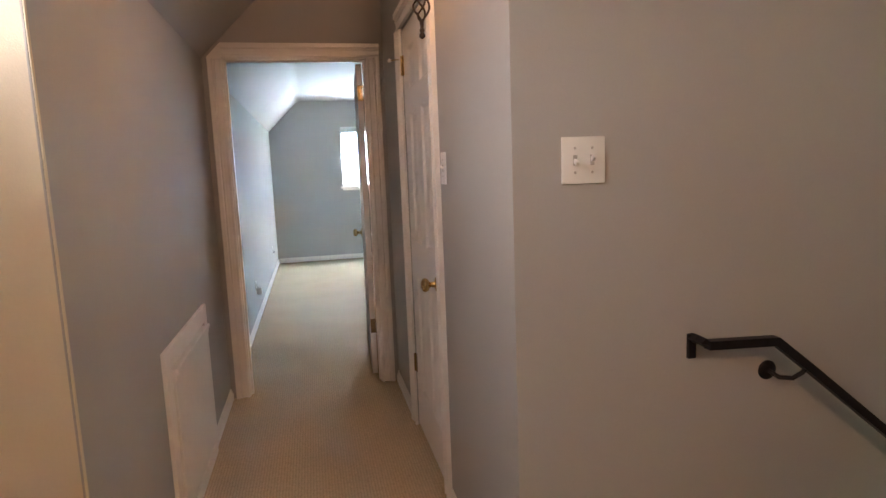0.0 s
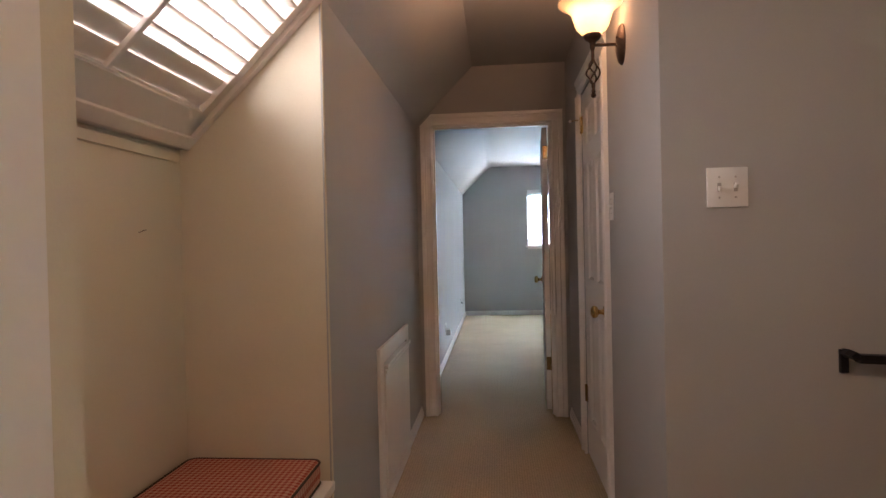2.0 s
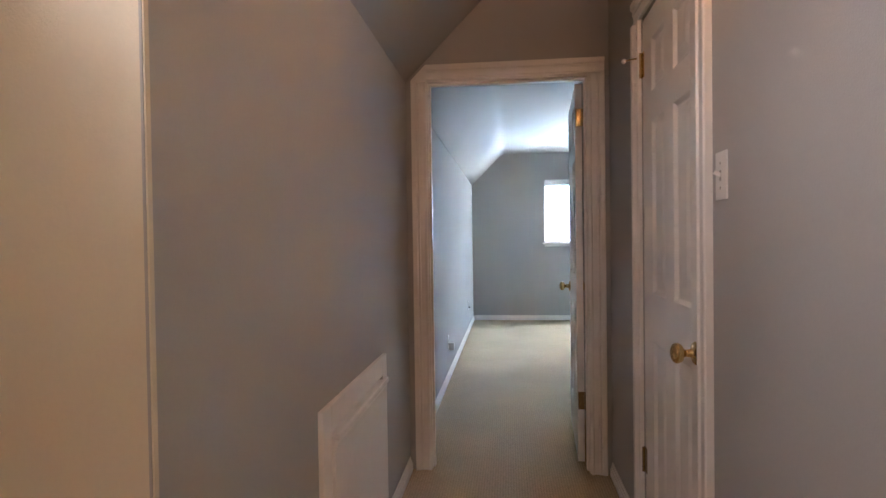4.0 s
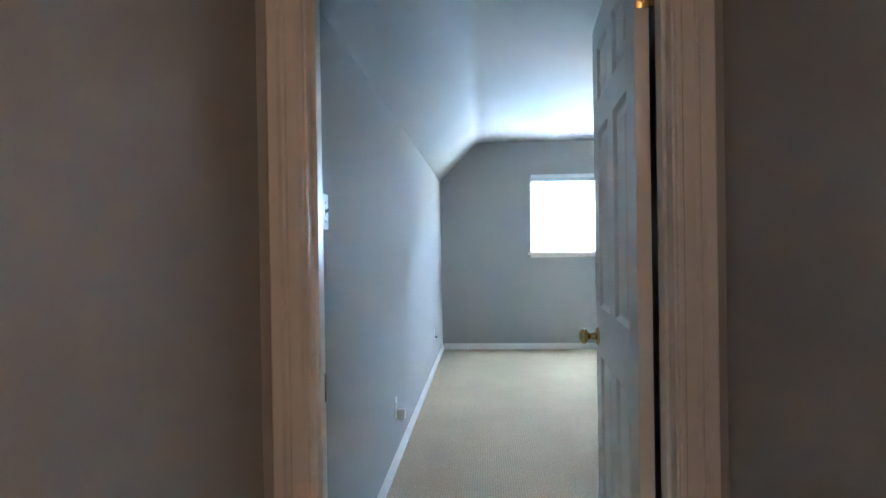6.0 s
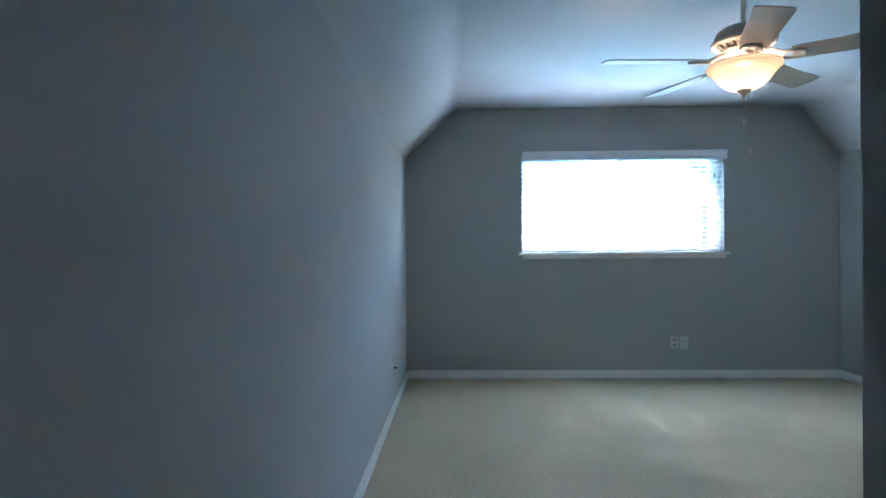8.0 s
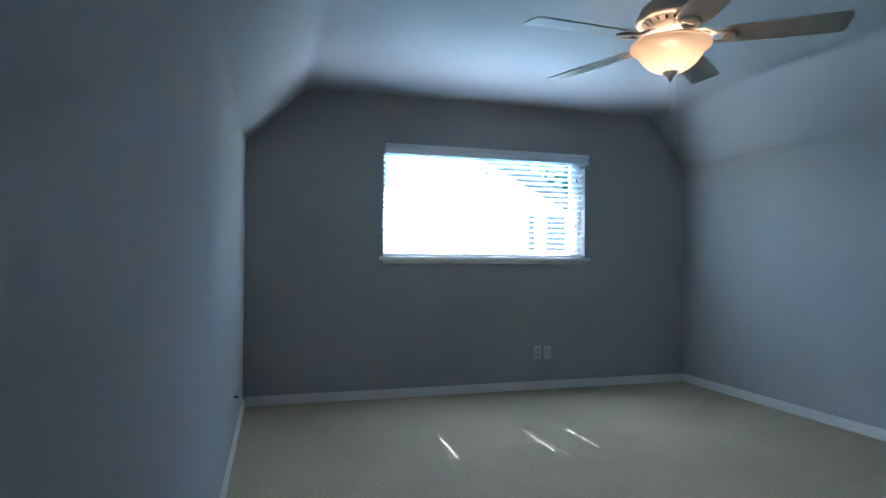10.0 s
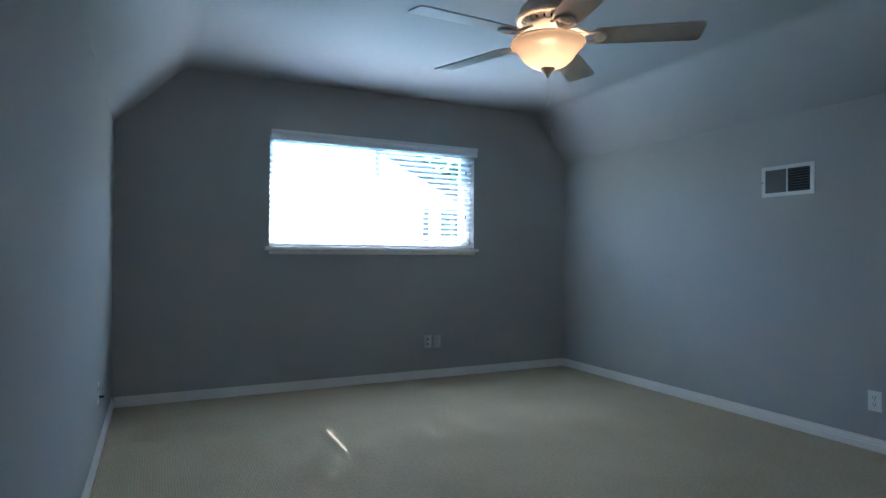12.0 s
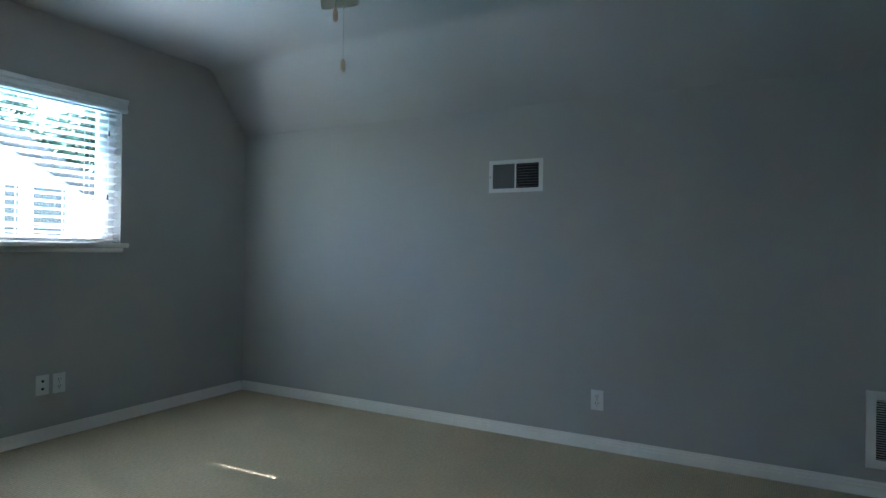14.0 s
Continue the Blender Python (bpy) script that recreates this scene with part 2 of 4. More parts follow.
# ---- the plan ----
XL, XR = 0.32, 1.361            # hall walls
DY = 0.12                       # thickness of the wall with the door
RX, RY = 4.207, 5.64            # far walls of the bedroom
ALC0, ALC1 = -3.365, -2.24      # window seat alcove along the hall
ABX = -0.167                    # its back wall
SW = -2.309                     # wall above the stairs
SLOPE = 1.714                   # roof slope in the hall: z = SLOPE + x
KNEE, CEILZ = 1.993, 2.44       # bedroom knee walls and ceiling
HC = 2.44
JL, JR, JH = 0.437, 1.250, 2.03  # door opening
WX0, WX1, WZ0, WZ1 = 1.376, 3.186, 1.135, 2.01   # bedroom window opening
T = 0.12

# floors
structure("floor", B(((-0.3, -5.3, -0.15), (1.95, 0.06, 0)), ((XL - T, 0.06, -0.15), (RX + T, RY + T, 0))), CARPET, "beige loop pile carpet across hall and bedroom", "floor")
bm = bmesh.new()
for k in range(12):
    box(bm, (1.95 + 0.26 * k, -3.35, -0.19 * (k + 1) - 0.6), (1.95 + 0.26 * (k + 1), SW, -0.19 * (k + 1)))
structure("stairs", bm, CARPET, "carpeted stairs going down from the landing", "stairs")
structure("floor_lower", B(((1.95, -5.3, -3.1), (5.2, SW, -2.9))), CARPET, "carpeted floor below the stairs", "floor")

# hall walls
structure("wall_hall_west_1", B(((XL - T, ALC1 + T, 0), (XL, 0, SLOPE + XL)), ((XL - 0.004, ALC1, 0), (XL, ALC1 + T, SLOPE + XL))), WALL, "grey painted hall knee wall", "wall")
structure("wall_hall_west_2", B(((XL - T, -5.3, 0), (XL, ALC0 - T, SLOPE + XL))), WALL, "grey painted hall knee wall", "wall")
for name, y0, y1, xe in (("wall_alcove_north", ALC1, ALC1 + T, XL - 0.004), ("wall_alcove_south", ALC0 - T, ALC0, XL)):
    bm = bmesh.new()
    prism(bm, [(ABX - T, 0), (xe, 0), (xe, SLOPE + xe), (ABX - T, SLOPE + ABX - T)], y0, y1)
    structure(name, bm, CREAM, "cream painted side wall of the window seat alcove", "wall")
structure("wall_alcove_back", B(((ABX - T, ALC0, 0), (ABX, ALC1, SLOPE + ABX - 0.002))), CREAM, "cream painted back wall of the window seat alcove", "wall")
# cream strip puts the rounded corner's highlight into colour
structure("corner_highlight", B(((XL + 0.001, ALC1, 0), (XL + 0.004, ALC1 + 0.012, SLOPE + XL - 0.01), 0.001)), CREAM, "alcove corner bead, its bright highlight put in as a cream strip", "trim")
structure("wall_hall_east", B(((XR, SW + T, 0), (XR + T, -1.411, HC)), ((XR, -0.709, 0), (XR + T, 0, HC)), ((XR, -1.411, 2.045), (XR + T, -0.709, HC))), WALL, "grey painted hall wall around the closet door", "wall")
structure("wall_stairs", B(((XR, SW, -3), (5.2, SW + T, HC))), WALL, "grey painted wall above the stairs", "wall")
structure("wall_closet_back", B(((XR + T + 0.5, SW + T, 0), (XR + T + 0.6, 0, HC))), WALL, "plain back wall of the closet", "wall")
structure("wall_hall_south", B(((-0.3, -5.3 - T, 0), (5.2, -5.3, HC)), ((1.95, -5.3 - T, -3), (5.2, -5.3, 0))), WALL, "grey painted wall behind the landing", "wall")
structure("wall_stairs_east", B(((5.2, -5.42, -3), (5.2 + T, SW + T, HC))), WALL, "plain wall at the foot of the stairs", "wall")
structure("wall_landing_rail", B(((1.95, -3.45, -3), (5.2, -3.35, 1.0))), WALL, "half wall beside the stairs", "wall")

# wall with the bedroom door
structure("wall_door", B(((XL - T, 0, 0), (JL - 0.015, DY, HC + 0.1)), ((JR + 0.015, 0, 0), (RX + T, DY, HC + 0.1)), ((JL - 0.015, 0, JH + 0.015), (JR + 0.015, DY, HC + 0.1))), WALL, "grey painted wall with the bedroom doorway", "wall")

# bedroom walls
structure("wall_west", B(((XL - T, DY, 0), (XL, RY + T, KNEE))), WALL, "grey painted bedroom knee wall", "wall")
structure("wall_east", B(((RX, DY, 0), (RX + T, RY + T, KNEE))), WALL, "grey painted bedroom knee wall with vents", "wall")
structure("wall_north", B(((XL, RY, 0), (WX0, RY + T, CEILZ)), ((WX1, RY, 0), (RX, RY + T, CEILZ)), ((WX0, RY, 0), (WX1, RY + T, WZ0)), ((WX0, RY, WZ1), (WX1, RY + T, CEILZ))), WALL, "grey painted end wall with a wide window", "wall")

structure("wall_closet_room", B(((1.345, DY, 0), (RX, 1.12, 1.99)), ((1.345, DY, 1.99), (3.85, 1.12, CEILZ))), WALL, "grey painted closet wall behind the open door", "wall")

# ceilings
bm = bmesh.new()
prism(bm, [(XL - T, SLOPE + XL - T), (HC - SLOPE, HC), (5.4, HC), (5.4, HC + 0.14), (HC - SLOPE - 0.06, HC + 0.14), (XL - T, SLOPE + XL + 0.08)], ALC1 + 0.002, 0)
prism(bm, [(XL, SLOPE + XL), (HC - SLOPE, HC), (5.4, HC), (5.4, HC + 0.14), (HC - SLOPE - 0.06, HC + 0.14), (XL, SLOPE + XL + 0.2)], ALC0, ALC1 + 0.002)
prism(bm, [(XL - T, SLOPE + XL - T), (HC - SLOPE, HC), (5.4, HC), (5.4, HC + 0.14), (HC - SLOPE - 0.06, HC + 0.14), (XL - T, SLOPE + XL + 0.08)], -5.45, ALC0)
structure("ceiling_hall", bm, CEIL, "painted hall ceiling with one sloped side", "ceiling")
bm = bmesh.new()
SL, SR = 0.766, 3.858


def eased(x, way, reach=0.06, steps=6):
    """The taped joint of slope and ceiling at x, a soft curve; way: +1 where the slope lies towards smaller x."""
    out = []
    for k in range(steps + 1):
        u = k / steps
        out.append((x + way * reach * (u * u - 0.707 * (1 - u) ** 2), CEILZ - reach * 0.707 * (1 - u) ** 2))
    return out[::way]


prism(bm, [(XL - T, KNEE - T), (XL, KNEE), *eased(SL, 1), *eased(SR, -1), (RX, KNEE), (RX + T, KNEE - T), (RX + T, KNEE + 0.1), (SR + 0.05, CEILZ + 0.14), (SL - 0.05, CEILZ + 0.14), (XL - T, KNEE + 0.1)], DY, RY + T)
room_ceiling = structure("ceiling", bm, CEIL, "painted bedroom ceiling with two sloped sides", "ceiling")
room_ceiling.data.shade_smooth()
room_ceiling.data.set_sharp_from_angle(angle=radians(20))


# baseboards: a board with a stepped top
def baseboard(name, a, b, inward, h=0.072):
    """Along the wall from a to b, on the side that inward names."""
    a, b, i = Vector((*a, 0)), Vector((*b, 0)), Vector((*inward, 0))
    bm = bmesh.new()
    for depth, z0, z1 in ((0.016, 0, h * 0.56), (0.011, h * 0.56, h * 0.78), (0.006, h * 0.78, h)):
        lo = [min(a[k], b[k], a[k] + i[k] * depth, b[k] + i[k] * depth) for k in (0, 1)]
        hi = [max(a[k], b[k], a[k] + i[k] * depth, b[k] + i[k] * depth) for k in (0, 1)]
        box(bm, (*lo, z0), (*hi, z1), 0.0025)
    return structure(name, bm, TRIM, "white painted stepped baseboard", "baseboard")


baseboard("baseboard_1", (XL, DY + 0.02), (XL, RY), (1, 0))
baseboard("baseboard_2", (XL + 0.015, RY), (RX - 0.015, RY), (0, -1))
baseboard("baseboard_3", (RX, 1.12), (RX, RY), (-1, 0))
baseboard("baseboard_4", (XL, -0.645), (XL, -0.02), (1, 0))
baseboard("baseboard_5", (XL, ALC1), (XL, -1.495), (1, 0))
baseboard("baseboard_6", (XR, -0.61), (XR, -0.02), (-1, 0))
baseboard("baseboard_7", (XR, SW), (XR, -1.51), (-1, 0))
baseboard("baseboard_8", (XR, SW), (1.95, SW), (0, -1))
baseboard("baseboard_9", (1.36, 1.12), (RX - 0.015, 1.12), (0, 1))


# casings: a flat band, a raised back band and an inner bead
def leg_profile(w):
    """Outline across a casing from its inner edge (0) to its outer edge (w), with how far it stands off the wall."""
    return [(0, 0), (0, 0.011), (0.004, 0.015), (0.011, 0.015), (0.015, 0.009), (w * 0.48, 0.010), (w * 0.52, 0.015), (w * 0.60, 0.015), (w * 0.64, 0.011), (w * 0.72, 0.021), (w - 0.004, 0.023), (w, 0.019), (w, 0)]


def door_casing(name, axis, wall, side, a, b, head, w, label, cut=None):
    """Round an opening from a to b along axis on the wall plane; side: which way it faces."""
    ob = thing(name, label, "door casing")
    ob["kind"] = "structure"
    for inner, way in ((a, -1), (b, 1)):
        bm = bmesh.new()
        if axis == 'x':
            prism(bm, [(inner + way * u, wall + side * v) for u, v in leg_profile(w)], 0, head + (0 if (cut is None or way > 0) else -0.01), 'z')
        else:
            prism(bm, [(wall + side * v, inner + way * u) for u, v in leg_profile(w)], 0, head, 'z')
        part("casing_leg", bm, TRIM, ob)
    bm = bmesh.new()
    prof = [(wall + side * v, head + u) for u, v in leg_profile(w)]
    if axis == 'x':
        prism(bm, prof, a - w + (cut or 0), b + w, 'x')
    else:
        prism(bm, [(x, z) for x, z in prof], a - w, b + w, 'y')
    part("casing_head", bm, TRIM, ob)
    return ob


dc = door_casing("trim_door_hall", 'x', 0, -1, JL - 0.006, JR + 0.006, JH + 0.006, 0.080, "white painted moulded casing clipped by the sloped ceiling", cut=0.082)
# the clipped corner of the head
bm = bmesh.new()
x0, z0 = JL - 0.086, JH - 0.004
prism(bm, [(x0, z0), (JL - 0.004, z0), (JL - 0.004, JH + 0.086), (x0 + 0.078, JH + 0.086), (x0, z0 + 0.010)], -0.0205, 0.0, 'y')
part("casing_corner", bm, TRIM, dc)
door_casing("trim_door_room", 'x', DY, 1, JL - 0.006, JR + 0.006, JH + 0.006, 0.075, "white painted moulded casing on the bedroom side")
door_casing("trim_closet", 'y', XR, -1, -1.405, -0.715, 2.04, 0.092, "white painted moulded casing of the closet door")

# jamb lining with stops
ob = thing("jamb", "white painted door lining with stop beads", "door jamb")
ob["kind"] = "structure"
for b in (((JL - 0.015, 0, 0), (JL, DY, JH)), ((JR, 0, 0), (JR + 0.015, DY, JH)), ((JL - 0.015, 0, JH), (JR + 0.015, DY, JH + 0.015))):
    part("lining", B((*b, 0.0015)), TRIM, ob)
for b in (((JL, 0.035, 0), (JL + 0.011, 0.072, JH)), ((JR - 0.011, 0.035, 0), (JR, 0.072, JH)), ((JL + 0.011, 0.035, JH - 0.011), (JR - 0.011, 0.072, JH))):
    part("stop", B((*b, 0.003)), TRIM, ob)
part("strike_plate", B(((JL, 0.085, 0.85), (JL + 0.002, 0.115, 0.92), 0.0008)), BRASS, ob, "small brass strike plate")


# ---- doors ----
def panel_mesh(w, h):
    """A raised panel, both faces, with the moulded slope that meets the stiles."""
    bm = bmesh.new()
    rings = []
    steps = ((0, 0.0172), (0.012, 0.0075), (0.020, 0.0065), (0.050, 0.0135), (0.053, 0.0137))
    for side in (1, -1):
        rows = []
        for inset, y in steps:
            i = min(inset, w / 2 - 0.004)
            rows.append([bm.verts.new((x, side * y, z)) for x, z in ((i, i), (w - i, i), (w - i, h - i), (i, h - i))])
        for a, b in zip(rows, rows[1:]):
            for k in range(4):
                bm.faces.new((a[k], a[(k + 1) % 4], b[(k + 1) % 4], b[k]))
        bm.faces.new(rows[-1])
    return bm


def knob(parent, x, y, z, way, mat=BRASS):
    """A turned door knob with its rose; way: +1 or -1 along local y."""
    m = pose(x, y, z, -90 * way, 0, 0)
    bm = bmesh.new()
    lathe(bm, [(0.001, 0), (0.032, 0), (0.033, 0.004), (0.028, 0.009), (0.016, 0.011), (0.012, 0.016), (0.0105, 0.030), (0.014, 0.036), (0.024, 0.041), (0.0285, 0.050), (0.0285, 0.057), (0.024, 0.064), (0.014, 0.069), (0.001, 0.070)], 32)
    part("knob", bm, mat, parent, "round brass knob", True, m)


def panel_door(name, w, h, label, m, hinge_way, rows, cols):
    """Six-panel door: local x from the hinge edge, y its thickness about 0, z up."""
    d = thing(name, label, "door", m)
    d["kind"] = "structure"
    t = 0.0175
    z0 = 0.012
    edges_x = [0, cols[0][0], cols[0][1], cols[1][0], cols[1][1], w]
    edges_z = [z0, rows[0][0], rows[0][1], rows[1][0], rows[1][1], rows[2][0], rows[2][1], h]
    for k in (0, 4):
        part("stile", B(((edges_x[k], -t, z0), (edges_x[k + 1], t, h), 0.0012)), DOOR, d)
    for k in (0, 2, 4, 6):
        part("rail", B(((edges_x[1], -t, edges_z[k]), (edges_x[4], t, edges_z[k + 1]))), DOOR, d)
    for a, b in rows:
        part("mullion", B(((edges_x[2], -t, a), (edges_x[3], t, b))), DOOR, d)
        for c, e in cols:
            part("panel", panel_mesh(e - c, b - a), DOOR, d, m=Matrix.Translation((c, 0, a)))
    return d


def hinge(parent, x, y, z, leaf, mat=BRASS):
    """Butt hinge: leaf along local x (sign of leaf), knuckle upright."""
    bm = bmesh.new()
    box(bm, (min(0, leaf), -0.001, -0.045), (max(0, leaf), 0.001, 0.045))
    for k in range(3):
        tube(bm, [(0, 0.004, -0.045 + 0.03 * k + 0.0008), (0, 0.004, -0.045 + 0.03 * (k + 1) - 0.0008)], 0.0055, 10)
    lathe(bm, [(0.003, 0.045), (0.005, 0.047), (0.003, 0.051), (0.0005, 0.052)], 10, pose(0, 0.004, 0))
    for a in (-0.03, 0, 0.03):
        lathe(bm, [(0.0035, 0), (0.0005, 0.0012)], 8, pose(leaf * 0.6, -0.001, a, 90), caps=False)
    return part("hinge", bm, mat, parent, "brass butt hinge", True, Matrix.Translation((x, y, z)))


ROWS = ((0.23, 0.83), (1.005, 1.63), (1.735, 1.925))
# bedroom door, swung into the room a little past square
door_m = Matrix.Translation((1.2225, 0.134, 0)) @ pose(0, 0, 0, 0, 0, 86.7)
d = panel_door("door_1", 0.785, 2.022, "white six-panel bedroom door standing open into the room", door_m, 1, ROWS, ((0.115, 0.338), (0.447, 0.67)))
for way in (1, -1):
    knob(d, 0.725, way * 0.0175, 0.893, way)
for z, mt in ((1.845, BRASS), (0.34, DARKBRASS)):
    bm = bmesh.new()
    box(bm, (-0.003, -0.017, -0.047), (-0.0005, 0.014, 0.047), 0.001)
    for a in (-0.03, 0, 0.03):
        lathe(bm, [(0.004, 0), (0.0005, 0.0012)], 8, pose(-0.003, 0.004 * (1 if a else -1), a, 0, -90), caps=False)
    hb = part("hinge", bm, mt, d, "brass butt hinge", True, Matrix.Translation((0, 0, z)))
    bm = bmesh.new()
    for k in range(5):
        tube(bm, [(0, 0, -0.047 + 0.0188 * k + 0.0006), (0, 0, -0.047 + 0.0188 * (k + 1) - 0.0006)], 0.006, 10)
    part("knuckle", bm, mt, hb, "", True, Matrix.Translation((-0.004, -0.0235, 0)))

# closet door, shut
cl_m = Matrix.Translation((XR + 0.022, -0.718, 0)) @ pose(0, 0, 0, 0, 0, -90)
d = panel_door("door_2", 0.684, 2.03, "white six-panel closet door with brass knob, shut", cl_m, 1, ROWS, ((0.135, 0.305), (0.412, 0.58)))
knob(d, 0.628, -0.0175, 0.885, -1)
part("latch_plate", B(((0.6835, -0.0185, 0.855), (0.6865, -0.010, 0.915))), DARKBRASS, d, "dull brass latch plate")
for z, mt in ((1.865, BRASS), (0.35, DARKBRASS)):
    bm = bmesh.new()
    box(bm, (0.0, -0.0195, -0.048), (0.026, -0.0177, 0.048))
    for k in range(5):
        tube(bm, [(-0.003, -0.024, -0.048 + 0.0192 * k + 0.0006), (-0.003, -0.024, -0.048 + 0.0192 * (k + 1) - 0.0006)], 0.0065, 10)
    hb = part("hinge", bm, mt, d, "brass butt hinge", True, Matrix.Translation((0, 0, z)))
    if z > 1:
        bm = bmesh.new()
        tube(bm, [(-0.003, -0.026, 0.030), (-0.030, -0.055, 0.034), (-0.048, -0.075, 0.034)], 0.0028, 8)
        part("stop_pin", bm, BRASS, hb, "thin door stop pin", True)
        bm = bmesh.new()
        lathe(bm, [(0.001, -0.006), (0.0085, -0.005), (0.0095, 0.004), (0.001, 0.007)], 14, Matrix.Translation((-0.050, -0.078, 0.034)) @ pose(0, 0, 0, 60, 0, 40))
        part("stop_tip", bm, PLATE, hb, "white rubber tip", True)

# ---- hall: access panel in the knee wall ----
ap = thing("access_panel", "white painted knee wall access panel with moulded frame", "access hatch")
for lo, hi in (((XL, -1.492, 0), (XL + 0.016, -1.415, 0.742)), ((XL, -0.722, 0.0), (XL + 0.016, -0.648, 0.742)), ((XL, -1.415, 0.664), (XL + 0.016, -0.722, 0.742))):
    part("frame_board", B((lo, hi, 0.003)), TRIM, ap)
part("panel", B(((XL, -1.406, 0.075), (XL + 0.024, -0.729, 0.650), 0.003)), TRIM, ap)
part("moulding", B(((XL + 0.020, -1.408, 0.636), (XL + 0.036, -0.704, 0.656), 0.004), ((XL + 0.020, -1.406, 0.612), (XL + 0.030, -0.706, 0.628), 0.004)), TRIM, ap, "moulded top edge")
part("skirting", B(((XL, -1.415, 0.0), (XL + 0.026, -0.722, 0.068), 0.003)), TRIM, ap)


# ---- plates on the walls ----
def plate_base(name, label, cat, w, h, m, group=""):
    """Cover plate in local xz, facing local -y."""
    ob = thing(name, label, cat, m, group)
    bm = bmesh.new()
    box(bm, (-w / 2, -0.006, -h / 2), (w / 2, 0, h / 2), 0.0025)
    part("plate", bm, PLATE, ob, "", True)
    return ob


def screw(ob, x, z):
    bm = bmesh.new()
    lathe(bm, [(0.0035, 0), (0.0030, 0.0012), (0.0004, 0.0016)], 10, pose(x, -0.006, z, 90), caps=False)
    part("screw", bm, SCREW, ob, "", True)


def light_switch(m, gangs=1, ups=(1,), label="white toggle light switch plate on the wall"):
    ob = plate_base("light_switch", label, "light switch", 0.070 + 0.046 * (gangs - 1), 0.116, m)
    for g in range(gangs):
        x = (g - (gangs - 1) / 2) * 0.046
        part("slot", B(((x - 0.0055, -0.0068, -0.013), (x + 0.0055, -0.0055, 0.013))), SCREW, ob)
        up = ups[g]
        bm = bmesh.new()
        box(bm, (-0.0042, -0.018, -0.005), (0.0042, 0.0, 0.005), 0.0015)
        part("toggle", bm, PLATE, ob, "", False, pose(x, -0.005, 0, -32 * up))
        screw(ob, x, 0.030)
        screw(ob, x, -0.030)
    return ob


def outlet(m, label="white duplex wall outlet", black=False):
    ob = plate_base("wall_outlet", label, "outlet", 0.070, 0.114, m)
    for z in (0.0195, -0.0195):
        bm = bmesh.new()
        box(bm, (-0.0165, -0.0085, z - 0.014), (0.0165, -0.005, z + 0.014), 0.002)
        r = part("receptacle", bm, PLATE, ob)
        for x in (-0.0065, 0.0065):
            part("slot", B(((x - 0.0014, -0.0092, z - 0.002), (x + 0.0014, -0.0083, z + 0.008))), DARK, r)
        part("ground_hole", B(((-0.0022, -0.0092, z - 0.010), (0.0022, -0.0083, z - 0.0055))), DARK, r)
    screw(ob, 0, 0)
    return ob


def jack_plate(m):
    ob = plate_base("jack_plate", "white wall plate with two dark sockets", "wall plate", 0.070, 0.114, m)
    for z in (0.022, -0.022):
        bm = bmesh.new()
        lathe(bm, [(0.0075, 0), (0.0075, 0.003), (0.0055, 0.004), (0.003, 0.008), (0.0005, 0.008)], 12, pose(0, -0.006, z, 90), caps=False)
        part("socket", bm, DARK, ob, "", True)
    return ob


WEST, NORTH, EAST = 90, 0, -90
SOUTHFACE = 0
light_switch(pose(1.546, SW, 1.364), 2, (-1, 1), "white double toggle switch plate on the stair wall")
light_switch(pose(XR, -1.568, 1.357, 0, 0, EAST), 1, (1,), "white toggle switch plate beside the closet door")
light_switch(pose(XL, 0.548, 1.347, 0, 0, WEST), 1, (1,), "white toggle switch plate inside the bedroom door")
o = outlet(pose(XL, 1.958, 0.325, 0, 0, WEST), "white duplex outlet with a plug-in device")
bm = bmesh.new()
box(bm, (-0.022, -0.045, -0.030), (0.022, 0, 0.032), 0.006)
pl = thing("plug_in_device", "small white plug-in box in the outlet", "night light", pose(XL + 0.0092, 1.962, 0.285, 0, 0, WEST))
part("body", bm, PLATE, pl, "", True)
part("face", B(((-0.016, -0.047, -0.02), (0.016, -0.0445, 0.015), 0.001)), PLATE, pl)
o = outlet(pose(XL, 4.50, 0.345, 0, 0, WEST), "white duplex outlet low on the knee wall")
bm = bmesh.new()
lathe(bm, [(0.001, 0), (0.006, 0), (0.006, 0.016), (0.004, 0.022), (0.001, 0.022)], 12, pose(XL + 0.0092, 4.50, 0.3255, 0, 90, 0))
k = tagged(new("plug", finish("plug", bm, DARK, True)), "small black plug in the outlet", "plug")
jack_plate(pose(2.732, RY, 0.319, 0, 0, NORTH))
outlet(pose(2.823, RY, 0.316, 0, 0, NORTH), "white duplex outlet below the window")
outlet(pose(RX, 2.847, 0.279, 0, 0, EAST), "white duplex outlet on the knee wall")


